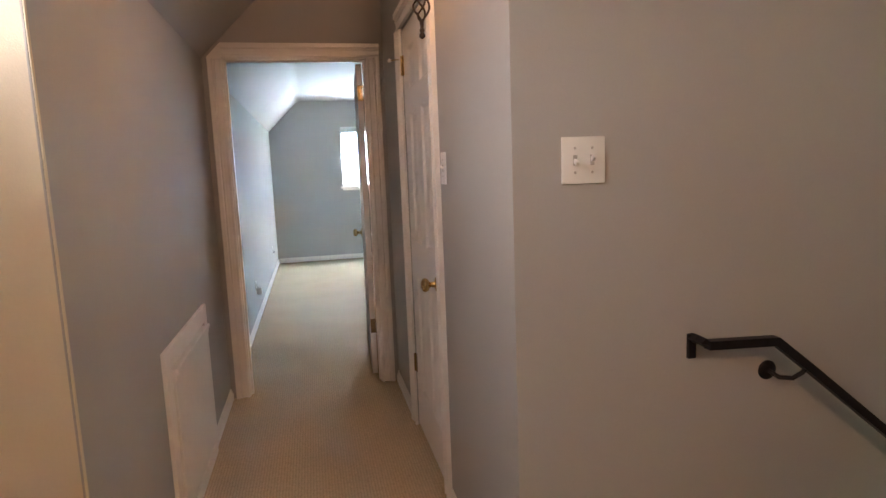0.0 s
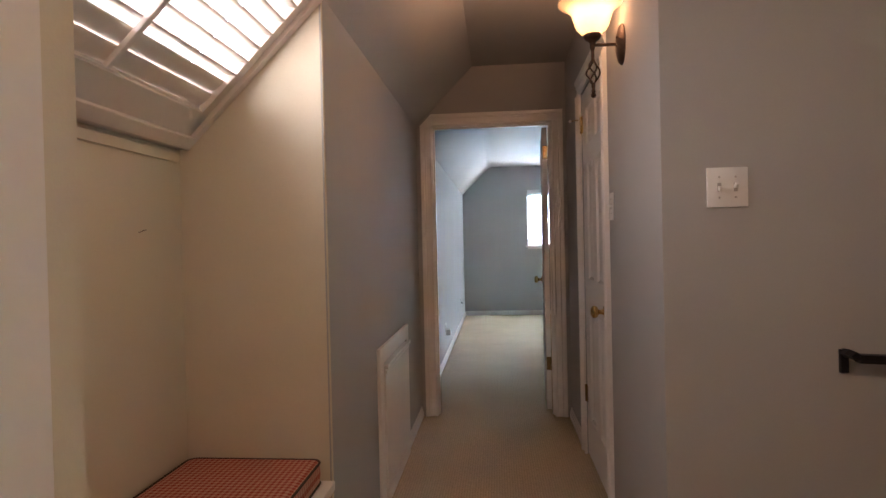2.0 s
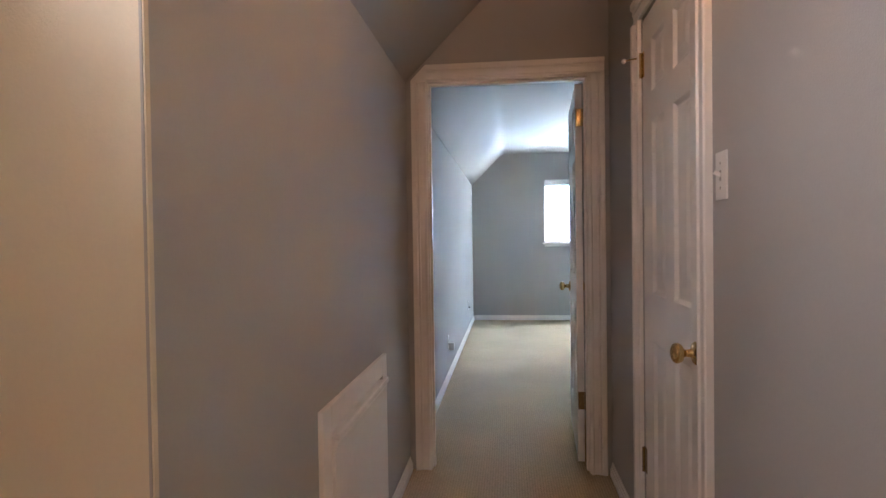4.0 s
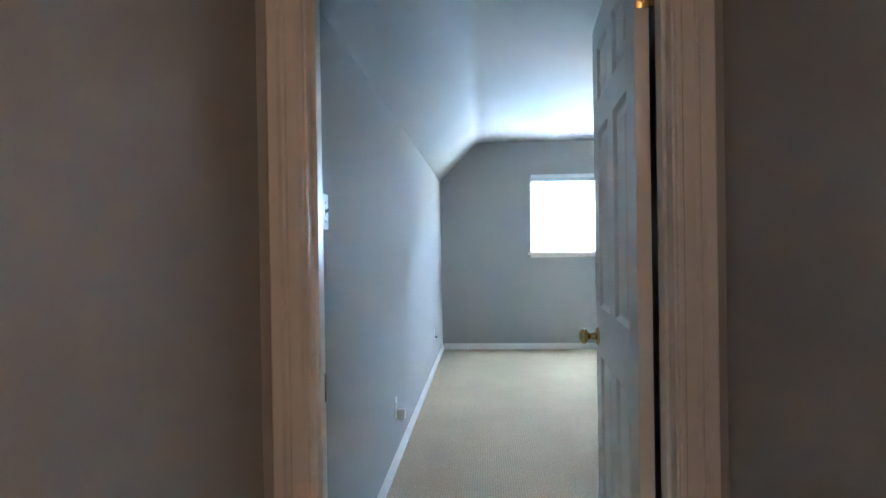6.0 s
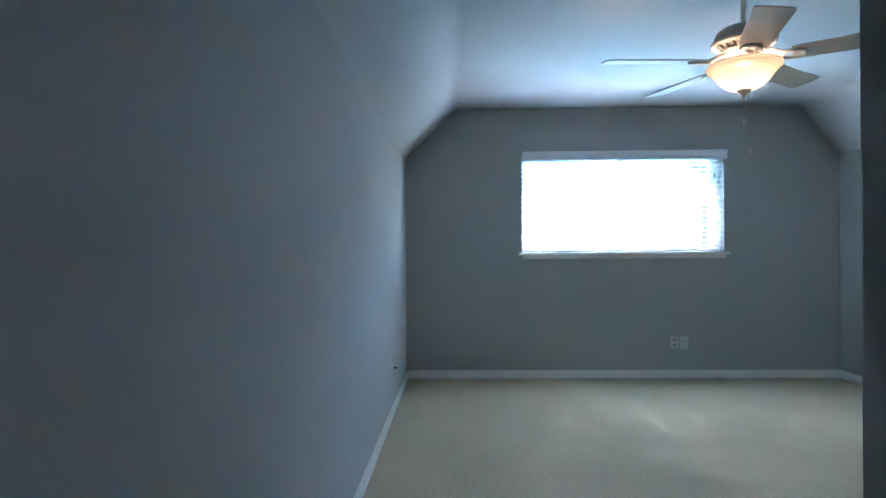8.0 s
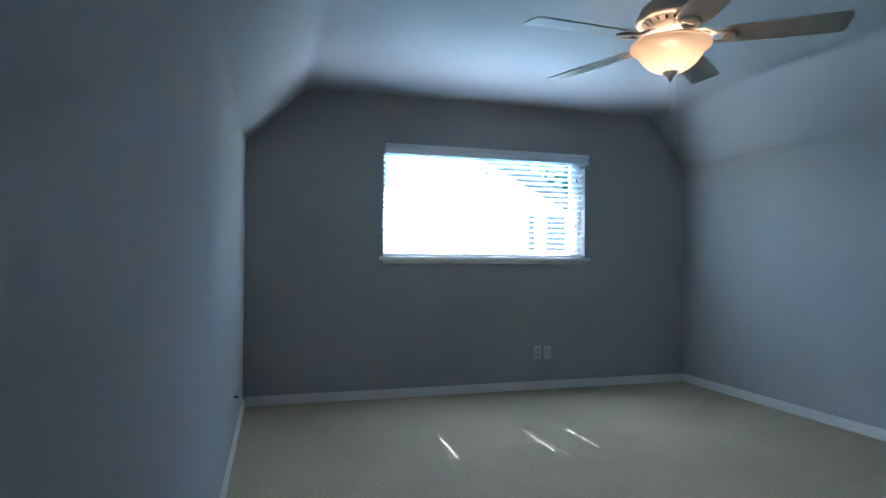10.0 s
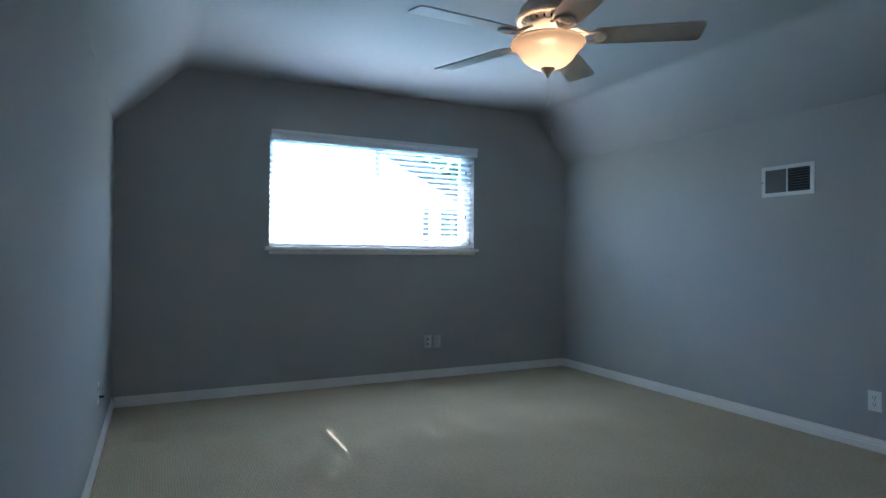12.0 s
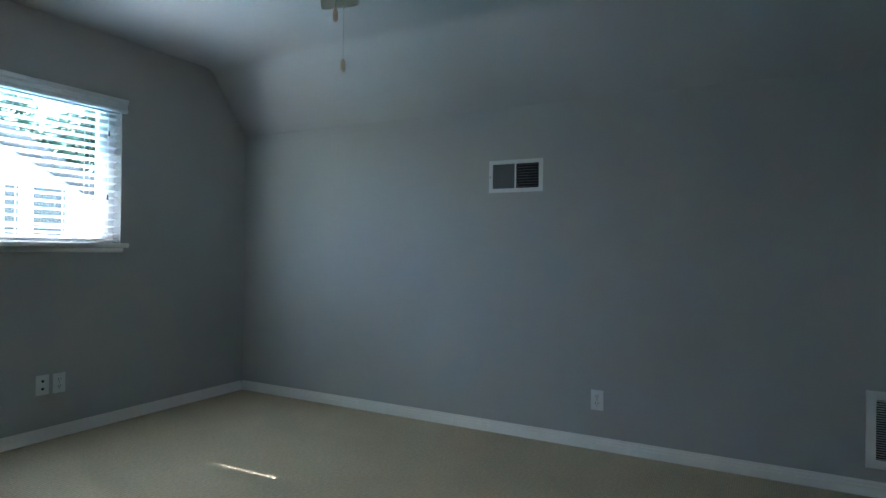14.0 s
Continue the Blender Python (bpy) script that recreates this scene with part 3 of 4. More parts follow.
# ---- vents ----
def register(m, w, h):
    """Supply register: flanged frame, two banks of blades with a damper behind one."""
    ob = thing("supply_vent", "white wall register with dark slots", "air vent", m)
    f = 0.024
    for lo, hi in (((-w / 2, -0.008, -h / 2), (w / 2, 0, -h / 2 + f)), ((-w / 2, -0.008, h / 2 - f), (w / 2, 0, h / 2)), ((-w / 2, -0.008, -h / 2 + f), (-w / 2 + f, 0, h / 2 - f)), ((w / 2 - f, -0.008, -h / 2 + f), (w / 2, 0, h / 2 - f))):
        part("frame", B((lo, hi, 0.002)), VENTPAINT, ob)
    part("divider", B(((-0.004, -0.0078, -h / 2 + f), (0.004, 0, h / 2 - f))), VENTPAINT, ob)
    # near-black sheet in place of the shaded duct behind
    part("shade_backing", B(((-w / 2 + f, -0.0012, -h / 2 + f), (w / 2 - f, -0.0004, h / 2 - f))), DARK, ob)
    part("damper", B(((-w / 2 + f, -0.004, -h / 2 + f), (-0.004, -0.0030, h / 2 - f))), GREYFILTER, ob)
    n = 9
    for k in range(n):
        z = -h / 2 + f + (k + 0.5) * (h - 2 * f) / n
        part("blade", B(((0.004, -0.0065, z - 0.0012), (w / 2 - f, -0.0015, z + 0.0012))), GREYFILTER, ob)
    for k in range(5):
        x = 0.004 + (k + 0.5) * (w / 2 - f - 0.004) / 5
        part("blade", B(((x - 0.0008, -0.0035, -h / 2 + f), (x + 0.0008, -0.0014, h / 2 - f))), DARK, ob)
    part("lever", B(((-w / 2 + 0.008, -0.016, -0.012), (-w / 2 + 0.013, -0.007, 0.004), 0.001)), SCREW, ob)
    for x in (-w / 2 + f / 2, w / 2 - f / 2):
        screw(ob, x, 0.012 if x > 0 else 0.03)
    return ob


register(pose(RX, 3.355, 1.572, 0, 0, EAST), 0.345, 0.197)


def return_grille(m, w, h):
    ob = thing("return_grille", "white louvred return air grille near the floor", "air vent", m)
    f = 0.040
    for lo, hi in (((-w / 2, -0.012, -h / 2), (w / 2, 0, -h / 2 + f)), ((-w / 2, -0.012, h / 2 - f), (w / 2, 0, h / 2)), ((-w / 2, -0.012, -h / 2 + f), (-w / 2 + f, 0, h / 2 - f)), ((w / 2 - f, -0.012, -h / 2 + f), (w / 2, 0, h / 2 - f))):
        part("frame", B((lo, hi, 0.003)), PLATE, ob)
    # the duct's darkness put in as a flat black sheet
    part("shade_backing", B(((-w / 2 + f, -0.0012, -h / 2 + f), (w / 2 - f, -0.0004, h / 2 - f))), DARK, ob)
    n = 25
    first = None
    for k in range(n):
        z = -h / 2 + f + (k + 0.5) * (h - 2 * f) / n
        mm = pose(0, -0.006, z, -35)
        if first is None:
            first = part("slat", B(((-w / 2 + f, -0.0065, -0.0009), (w / 2 - f, 0.0055, 0.0009))), PLATE, ob, m=mm)
        else:
            again(first, ob, mm)
    return ob


return_grille(pose(RX, 1.395, 0.31, 0, 0, EAST), 0.42, 0.357)

# smoke detector
sd = thing("smoke_detector", "round white smoke detector on the ceiling", "smoke detector", pose(1.082, 1.292, CEILZ))
bm = bmesh.new()
lathe(bm, [(0.001, -0.036), (0.030, -0.035), (0.052, -0.028), (0.062, -0.012), (0.063, 0)], 36)
part("cover", bm, PLATE, sd, "", True)
for k in range(10):
    part("slot", B(((0.040, -0.003, -0.0335), (0.050, 0.003, -0.0300))), SCREW, sd, "", False, pose(0, 0, 0, 0, 0, 36 * k))

# ---- ceiling fan ----
fan = thing("ceiling_fan", "white five-blade ceiling fan with lit bowl light", "ceiling fan", pose(FAN[0], FAN[1], 0))


def fan_part(name, profile, mat, label="", steps=48, caps=True, parent=fan):
    bm = bmesh.new()
    lathe(bm, profile, steps, caps=caps)
    return part(name, bm, mat, parent, label, True)


fan_part("canopy", [(0.055, 2.355), (0.062, 2.36), (0.070, 2.40), (0.075, CEILZ)], FANWHITE)
fan_part("downrod", [(0.013, 2.19), (0.013, 2.36)], FANWHITE)
# blade tan stands in for the shade on the white housing
fan_part("motor_housing", [(0.02, 2.204), (0.06, 2.202), (0.096, 2.194), (0.116, 2.178), (0.126, 2.158), (0.126, 2.138), (0.110, 2.134)], BLADE, "white motor housing, its shade put in as tan")
# dark cone standing in for the shade inside the vent openings
fan_part("vent_shade", [(0.118, 2.134), (0.062, 2.096)], DARK)
ring = fan_part("lower_ring", [(0.040, 2.064), (0.062, 2.060), (0.070, 2.064), (0.096, 2.089), (0.094, 2.100), (0.064, 2.084), (0.04, 2.084)], FANWHITE, "cream flared ring")
fan_part("upper_ring", [(0.112, 2.116), (0.136, 2.114), (0.144, 2.121), (0.142, 2.131), (0.130, 2.137), (0.112, 2.136)], FANWHITE, "cream outer ring")
bm = bmesh.new()
vs = [bm.verts.new(v) for v in ((-0.0095, 0.064, 2.068), (0.0095, 0.064, 2.068), (0.0115, 0.120, 2.116), (-0.0115, 0.120, 2.116), (-0.0095, 0.060, 2.076), (0.0095, 0.060, 2.076), (0.0115, 0.115, 2.126), (-0.0115, 0.115, 2.126))]
for f in ((0, 1, 2, 3), (4, 5, 6, 7), (0, 1, 5, 4), (1, 2, 6, 5), (2, 3, 7, 6), (3, 0, 4, 7)):
    bm.faces.new([vs[k] for k in f])
first = part("rib", bm, FANWHITE, fan)
for k in range(1, 20):
    again(first, fan, pose(0, 0, 0, 0, 0, 18 * k))
fan_part("switch_cup", [(0.05, 2.062), (0.052, 2.058), (0.048, 2.035), (0.040, 2.028)], FANWHITE)
bowl = fan_part("bowl", [(0.152, 2.020), (0.158, 2.026), (0.163, 2.020), (0.164, 2.012), (0.158, 2.003), (0.140, 1.989), (0.125, 1.970), (0.110, 1.947), (0.086, 1.925), (0.055, 1.909), (0.018, 1.902)], FANGLASS, "lit frosted glass bowl", caps=False)
fan_part("finial", [(0.012, 1.880), (0.018, 1.887), (0.030, 1.902), (0.034, 1.908), (0.02, 1.912)], BLADE, "tan finial")
fan_part("finial_tip", [(0.002, 1.862), (0.007, 1.866), (0.008, 1.876), (0.012, 1.882)], FANWHITE)
for dx, dy, z0, z1 in ((0.0, 0.0, 1.865, 1.775), (0.020, -0.012, 1.90, 1.640)):
    bm = bmesh.new()
    tube(bm, [(dx, dy, z0), (dx, dy, z1)], 0.0008, 6)
    ch = part("pull_chain", bm, SCREW, fan, "thin beaded pull chain")
    bm = bmesh.new()
    n = int((z0 - z1) / 0.012)
    for k in range(n):
        bmesh.ops.create_icosphere(bm, subdivisions=1, radius=0.0015, matrix=Matrix.Translation((dx, dy, z1 + 0.012 * k)))
    part("beads", bm, SCREW, ch)
    bm = bmesh.new()
    lathe(bm, [(0.0015, z1), (0.0055, z1 - 0.006), (0.0075, z1 - 0.022), (0.0055, z1 - 0.036), (0.001, z1 - 0.040)], 14, Matrix.Translation((dx, dy, 0)))
    part("pendant", bm, BLADE, ch, "small pale wooden pendant", True)


def blade_mesh():
    """Blade with rounded corners, slightly wider at the tip, local x outwards."""
    out = [(0.20, -0.055), (0.235, -0.062), (0.63, -0.072)]
    out += [(0.63 + 0.022 * math.sin(a), -0.050 - 0.022 * math.cos(a)) for a in (0.4, 0.8, 1.2, 1.57)]
    out += [(0.652, 0.05)]
    out += [(0.63 + 0.022 * math.cos(a), 0.050 + 0.022 * math.sin(a)) for a in (0.4, 0.8, 1.2, 1.57)]
    out += [(0.235, 0.062), (0.20, 0.055)]
    bm = bmesh.new()
    prism(bm, out, -0.0028, 0.0028, 'z')
    return bm


def arm_mesh():
    """Blade iron: a curved neck that widens to a scrolled plate."""
    bm = bmesh.new()
    tube(bm, [(0.085, 0, 0.030), (0.115, 0, 0.022), (0.145, 0, 0.006), (0.165, 0, -0.004)], 0.013, 12, 0.6)
    loop = [(0.200 + 0.050 * math.cos(a), 0.037 * math.sin(a), -0.007) for a in (k * math.tau / 24 for k in range(25))]
    tube(bm, loop, 0.0085, 8, 0.8)
    prism(bm, [(0.222 + 0.024 * math.cos(a), 0.026 * math.sin(a)) for a in (k * math.tau / 20 for k in range(20))], -0.010, -0.0035, 'z')
    for y in (-0.03, 0.03):
        tube(bm, [(0.10, y * 0.4, 0.026), (0.13, y * 1.2, 0.014), (0.16, y * 1.25, 0.0), (0.185, y * 1.1, -0.006)], 0.007, 8)
        lathe(bm, [(0.0005, -0.0135), (0.005, -0.0125), (0.006, -0.0105)], 10, Matrix.Translation((0.222, y * 0.5, 0)), caps=False)
    return bm


PH = 37.5
mb = ma = None
for k in range(5):
    m = pose(0, 0, 2.042, 0, 0, PH + 72 * k) @ pose(0, 0, 0, -11)
    if mb is None:
        mb = part("blade", blade_mesh(), BLADE, fan, "pale wooden blade", False, m)
        ma = part("blade_iron", arm_mesh(), FANWHITE, fan, "cream scrolled blade bracket", True, m)
    else:
        tagged(again(mb, fan, m), "pale wooden blade")
        tagged(again(ma, fan, m), "cream scrolled blade bracket")

# ---- hall sconce ----
sc = thing("wall_sconce", "bronze wall sconce with lit bell glass shade", "wall lamp", pose(SCONCE[0], SCONCE[1], 0))
WALLX = XR - SCONCE[0]
bm = bmesh.new()
lathe(bm, [(0.001, 0.024), (0.030, 0.021), (0.052, 0.013), (0.060, 0.004), (0.060, 0)], 36, Matrix.Translation((WALLX, 0, 1.955)) @ pose(0, 0, 0, 0, -90, 0) @ Matrix.Diagonal((1.28, 0.98, 1, 1)))
part("back_plate", bm, BRONZE, sc, "oval bronze back plate", True)
bm = bmesh.new()
tube(bm, [(WALLX - 0.02, 0, 1.957), (0, 0, 1.957)], 0.0065, 12)
part("arm", bm, BRONZE, sc, "", True)
for dz in (0.02, -0.012):
    bm = bmesh.new()
    bmesh.ops.create_icosphere(bm, subdivisions=2, radius=0.0045, matrix=Matrix.Translation((WALLX - 0.024, -0.018, 1.957 + dz)))
    part("screw", bm, BRONZE, sc, "", True)
bm = bmesh.new()
lathe(bm, [(0.007, 1.945), (0.010, 1.950), (0.010, 1.962), (0.014, 1.970), (0.028, 1.980), (0.033, 1.990), (0.032, 1.998), (0.02, 2.0)], 28)
part("cup", bm, BRONZE, sc, "", True)
bm = bmesh.new()
lathe(bm, [(0.009, 1.945), (0.0065, 1.940), (0.0065, 1.905), (0.009, 1.898), (0.006, 1.892)], 20)
part("stem", bm, BRONZE, sc, "", True)
for k in range(4):
    bm = bmesh.new()
    pts = []
    for j in range(15):
        u = j / 14
        r = 0.0045 + 0.021 * math.sin(math.pi * u) ** 0.9
        a = k * math.tau / 4 + 2.6 * u
        pts.append((r * math.cos(a), r * math.sin(a), 1.897 - 0.085 * u))
    tube(bm, pts, 0.0034, 8)
    part("basket_bar", bm, BRONZE, sc, "twisted bronze bar", True)
bm = bmesh.new()
lathe(bm, [(0.006, 1.815), (0.007, 1.805), (0.005, 1.79), (0.008, 1.786), (0.008, 1.781), (0.005, 1.778), (0.0095, 1.770), (0.0095, 1.764), (0.001, 1.757)], 20)
part("drop_finial", bm, BRONZE, sc, "", True)
bm = bmesh.new()
lathe(bm, [(0.030, 1.996), (0.046, 2.006), (0.062, 2.028), (0.070, 2.055), (0.078, 2.082), (0.100, 2.104), (0.126, 2.118), (0.125, 2.123), (0.097, 2.109), (0.074, 2.085), (0.066, 2.056), (0.058, 2.030), (0.043, 2.010), (0.028, 2.000)], 48, caps=False)
part("shade", bm, BULBGLASS, sc, "lit frosted bell glass shade", True)

# ---- handrail ----
hr = thing("handrail", "black square iron handrail descending along the stair wall", "handrail")


def bar(bm, pts, w, h):
    """A square bar along points in the plane of the wall."""
    pts = [Vector(p) for p in pts]
    rings = []
    for i, p in enumerate(pts):
        ds = []
        if i:
            ds.append((p - pts[i - 1]).normalized())
        if i < len(pts) - 1:
            ds.append((pts[i + 1] - p).normalized())
        d = sum(ds, Vector()).normalized()
        up = Vector((-d.z, 0, d.x)) if abs(d.y) < 0.9 else Vector((0, 0, 1))
        k = 1 / max(0.5, ds[0].dot(d))
        s = d.cross(up).normalized()
        rings.append([bm.verts.new(p + up * (a * h / 2 * k) + s * (b * w / 2)) for a, b in ((1, 1), (1, -1), (-1, -1), (-1, 1))])
    for a, b in zip(rings, rings[1:]):
        for k in range(4):
            bm.faces.new((a[k], a[(k + 1) % 4], b[(k + 1) % 4], b[k]))
    bm.faces.new(rings[0])
    bm.faces.new(rings[-1][::-1])


RYY = SW - 0.06
bm = bmesh.new()
bar(bm, [(1.868, RYY, 0.872), (2.077, RYY, 0.862), (2.187, RYY, 0.776), (2.47, RYY, 0.547), (3.7, RYY, -0.45)], 0.026, 0.024)
part("rail", bm, IRON, hr)
bm = bmesh.new()
tube(bm, [(1.858, SW - 0.006, 0.878), (1.859, SW - 0.035, 0.880), (1.861, RYY, 0.878), (1.868, RYY, 0.872)], 0.013, 4)
part("return_bar", bm, IRON, hr)
part("end_plate", B(((1.848, SW - 0.012, 0.820), (1.871, SW, 0.888), 0.002)), IRON, hr, "flat iron end plate")
for x, z in ((2.107, 0.757), (3.2, -0.13)):
    bm = bmesh.new()
    lathe(bm, [(0.001, 0.008), (0.022, 0.008), (0.028, 0.004), (0.028, 0)], 24, pose(x, SW, z, 90))
    br = part("rosette", bm, IRON, hr, "round iron wall rosette", True)
    bm = bmesh.new()
    tube(bm, [(x, SW - 0.006, z), (x + 0.015, SW - 0.03, z - 0.014), (x + 0.04, RYY + 0.008, z - 0.012), (x + 0.062, RYY, z + 0.004), (x + 0.075, RYY, z + 0.018)], 0.0065, 10)
    part("bracket_arm", bm, IRON, br, "", True)

# ---- window seat ----
ws = thing("window_seat", "white painted bench built into the alcove", "bench")
part("seat_board", B(((ABX, ALC0, 0.425), (XL + 0.012, ALC1, 0.455), 0.004)), TRIM, ws)
part("front_panel", B(((XL - 0.03, ALC0, 0), (XL - 0.008, ALC1, 0.425))), TRIM, ws)

cu = thing("seat_cushion", "red and cream gingham seat cushion with dark piping", "cushion", pose((ABX + 0.295) / 2 + 0.006, (ALC0 + ALC1) / 2, 0.455))
CX, CY = 0.222, (ALC1 - ALC0) / 2 - 0.012


def cushion_outline(k=0.03, inset=0.0):
    pts = []
    for cx, cy, a0 in ((CX - k, CY - k, 0), (-CX + k, CY - k, 90), (-CX + k, -CY + k, 180), (CX - k, -CY + k, 270)):
        for j in range(5):
            a = radians(a0 + 22.5 * j)
            pts.append((cx + (k - inset) * math.cos(a), cy + (k - inset) * math.sin(a)))
    return pts


bm = bmesh.new()
rows = []
for inset, z in ((0.004, 0.0), (0.0, 0.006), (-0.004, 0.035), (0.0, 0.068), (0.006, 0.073), (0.025, 0.078)):
    rows.append([bm.verts.new((x, y, z)) for x, y in cushion_outline(0.03, inset)])
for a, b in zip(rows, rows[1:]):
    for k in range(len(a)):
        bm.faces.new((a[k], a[(k + 1) % len(a)], b[(k + 1) % len(a)], b[k]))
bm.faces.new(rows[0][::-1])
bm.faces.new(rows[-1])
part("cover", bm, GINGHAM, cu, "", True)
for z in (0.070, 0.005):
    bm = bmesh.new()
    pts = [(x, y, z) for x, y in cushion_outline(0.03, -0.001)]
    tube(bm, pts + [pts[0]], 0.0042, 6)
    part("piping", bm, PIPING, cu, "dark cord piping", True)

# ---- sloped shutter window over the seat: local x along the hall, local y up the slope, local z into the alcove ----
S0 = Vector((ABX, (ALC0 + ALC1) / 2, SLOPE + ABX))
up = Vector((1, 0, 1)).normalized()
into = Vector((1, 0, -1)).normalized()
SM = Matrix(((0, up.x, into.x, S0.x), (1, 0, 0, S0.y), (0, up.z, into.z, S0.z), (0, 0, 0, 1)))
HWID = (ALC1 - ALC0) / 2
SLEN = (XL - ABX) * math.sqrt(2)
# roof plane round the glass
rf = tagged(new("roof_reveal", finish("roof_reveal", B(((-HWID, -0.1, -0.16), (HWID, 0.10, -0.055)), ((-HWID, -0.03, -0.075), (HWID, 0.030, -0.003)), ((-HWID - 0.12, -0.1, -0.16), (-HWID, SLEN, -0.004)), ((HWID, -0.1, -0.16), (HWID + 0.12, SLEN, -0.004)), ((-HWID, SLEN - 0.03, -0.16), (HWID, SLEN + 0.02, -0.035)), ((-HWID, 0.10, -0.16), (-HWID + 0.008, SLEN - 0.03, -0.055)), ((HWID - 0.008, 0.10, -0.16), (HWID, SLEN - 0.03, -0.055))), LOUVRE)), "painted reveal round the sloped window", "window reveal", kind="structure")
rf.matrix_basis = SM
sg = thing("window_2", "frosted sloped roof window behind the shutters", "window", SM)
sg["kind"] = "structure"
gp = part("pane", B(((-HWID + 0.008, 0.10, -0.170), (HWID - 0.008, SLEN - 0.03, -0.166))), FROST, sg)
sh = thing("shutter", "white plantation shutter with open louvres on the slope", "shutter", SM)
part("bottom_rail", B(((-HWID, 0.022, -0.03), (HWID, 0.158, 0.012), 0.004)), LOUVRE, sh)
part("bottom_frame", B(((-HWID, 0.018, -0.034), (HWID, 0.066, 0.026), 0.004)), LOUVRE, sh)
part("top_rail", B(((-HWID, SLEN - 0.05, -0.03), (HWID, SLEN - 0.002, 0.012), 0.004)), LOUVRE, sh)
for s in (-1, 1):
    a, b = sorted((s * HWID, s * (HWID - 0.032)))
    part("side_frame", B(((a, 0.066, -0.03), (b, SLEN - 0.002, 0.026), 0.004)), LOUVRE, sh)
    a, b = sorted((s * (HWID - 0.032), s * (HWID - 0.07)))
    part("stile", B(((a, 0.085, -0.03), (b, SLEN - 0.05, 0.012), 0.003)), LOUVRE, sh)


def louvre_mesh(w):
    """A long slat, lens-shaped across."""
    bm = bmesh.new()
    out = [(0.031 * math.cos(a), 0.0055 * math.sin(a)) for a in (k * math.tau / 14 for k in range(14))]
    prism(bm, out, -w, w, 'x')
    return bm


n = 9
lv = None
for k in range(n):
    y = 0.1335 + k * 0.057
    tilt = (4, 9, 11)[k] if k < 3 else 60
    m = Matrix.Translation((0, y, -0.010)) @ pose(0, 0, 0, tilt)
    if lv is None:
        lv = part("louvre", louvre_mesh(HWID - 0.072), LOUVRE, sh, "", True, m)
    else:
        again(lv, sh, m)
bm = bmesh.new()
box(bm, (0.0, 0.170, 0.014), (0.018, SLEN - 0.07, 0.029), 0.004)
part("tilt_rod", bm, LOUVRE, sh)
# moulding line under the shutter
structure("trim_alcove", B(((ABX, ALC0, SLOPE + ABX - 0.046), (ABX + 0.007, ALC1 - 0.02, SLOPE + ABX - 0.014), 0.002)), CREAM, "thin painted moulding under the shutter", "trim")

# doorway casing near the landing on the hall's west side
sc2 = thing("trim_landing", "white painted casing at the end of the alcove", "door casing")
sc2["kind"] = "structure"
bm = bmesh.new()
prism(bm, [(XL, -3.448), (XL + 0.022, -3.450), (XL + 0.022, -3.54), (XL, -3.54)], 0, 2.03, 'z')
part("casing_leg", bm, TRIM, sc2)

# ---- bedroom window ----
w1 = thing("window_1", "white vinyl sliding window, one half behind a sunlit screen", "window")
w1["kind"] = "structure"
fy0, fy1 = RY + 0.075, RY + 0.115
for lo, hi in (((WX0, fy0, WZ0), (WX1, fy1, WZ0 + 0.04)), ((WX0, fy0, WZ1 - 0.04), (WX1, fy1, WZ1)), ((WX0, fy0, WZ0 + 0.04), (WX0 + 0.04, fy1, WZ1 - 0.04)), ((WX1 - 0.04, fy0, WZ0 + 0.04), (WX1, fy1, WZ1 - 0.04))):
    part("window_frame", B((lo, hi, 0.003)), VINYL, w1)
part("meeting_stile", B(((2.262, fy0 - 0.004, WZ0 + 0.04), (2.300, fy1, WZ1 - 0.04), 0.003)), VINYL, w1)
for x in (3.085,):
    part("sash_stile", B(((x, fy0 + 0.004, WZ0 + 0.04), (x + 0.06, fy1 - 0.004, WZ1 - 0.04), 0.003)), VINYL, w1)
for x0, x1 in ((WX0 + 0.04, 2.262), (2.300, 3.085)):
    g = part("pane", B(((x0, fy0 + 0.018, WZ0 + 0.04), (x1, fy0 + 0.022, WZ1 - 0.04))), GLASS, w1)
    g.visible_shadow = False
part("insect_screen", B(((WX0 + 0.04, fy1 - 0.004, WZ0 + 0.04), (2.262, fy1 - 0.003, WZ1 - 0.04))), SCREEN, w1, "fine pale insect screen")
part("window_sill", B(((1.344, RY - 0.038, WZ0 - 0.028), (3.222, RY, WZ0), 0.005), ((WX0, RY, WZ0 - 0.028), (WX1, fy0, WZ0 + 0.001))), TRIM, w1, "white painted stool")
bm = bmesh.new()
prism(bm, [(RY, 1.076), (RY - 0.012, 1.078), (RY - 0.017, 1.09), (RY - 0.017, WZ0 - 0.03), (RY, WZ0 - 0.03)], 1.374, 3.194, 'x')
part("apron", bm, TRIM, w1)

# ---- venetian blind ----
vb = thing("venetian_blind", "white two-inch horizontal blind lowered with slats open", "window blind")
bm = bmesh.new()
prism(bm, [(RY - 0.004, 1.962), (RY - 0.030, 1.962), (RY - 0.036, 1.968), (RY - 0.036, 1.982), (RY - 0.030, 1.990), (RY - 0.030, 2.012), (RY - 0.040, 2.020), (RY - 0.044, 2.045), (RY - 0.004, 2.045)], 1.384, 3.204, 'x')
part("valance", bm, SLAT, vb, "moulded white valance")
part("headrail", B(((WX0 + 0.004, RY + 0.012, 1.955), (WX1 - 0.004, RY + 0.062, 2.005), 0.002)), SLAT, vb)
CORDS = (1.541, 2.117, 2.406, 2.990)
BY = RY + 0.038


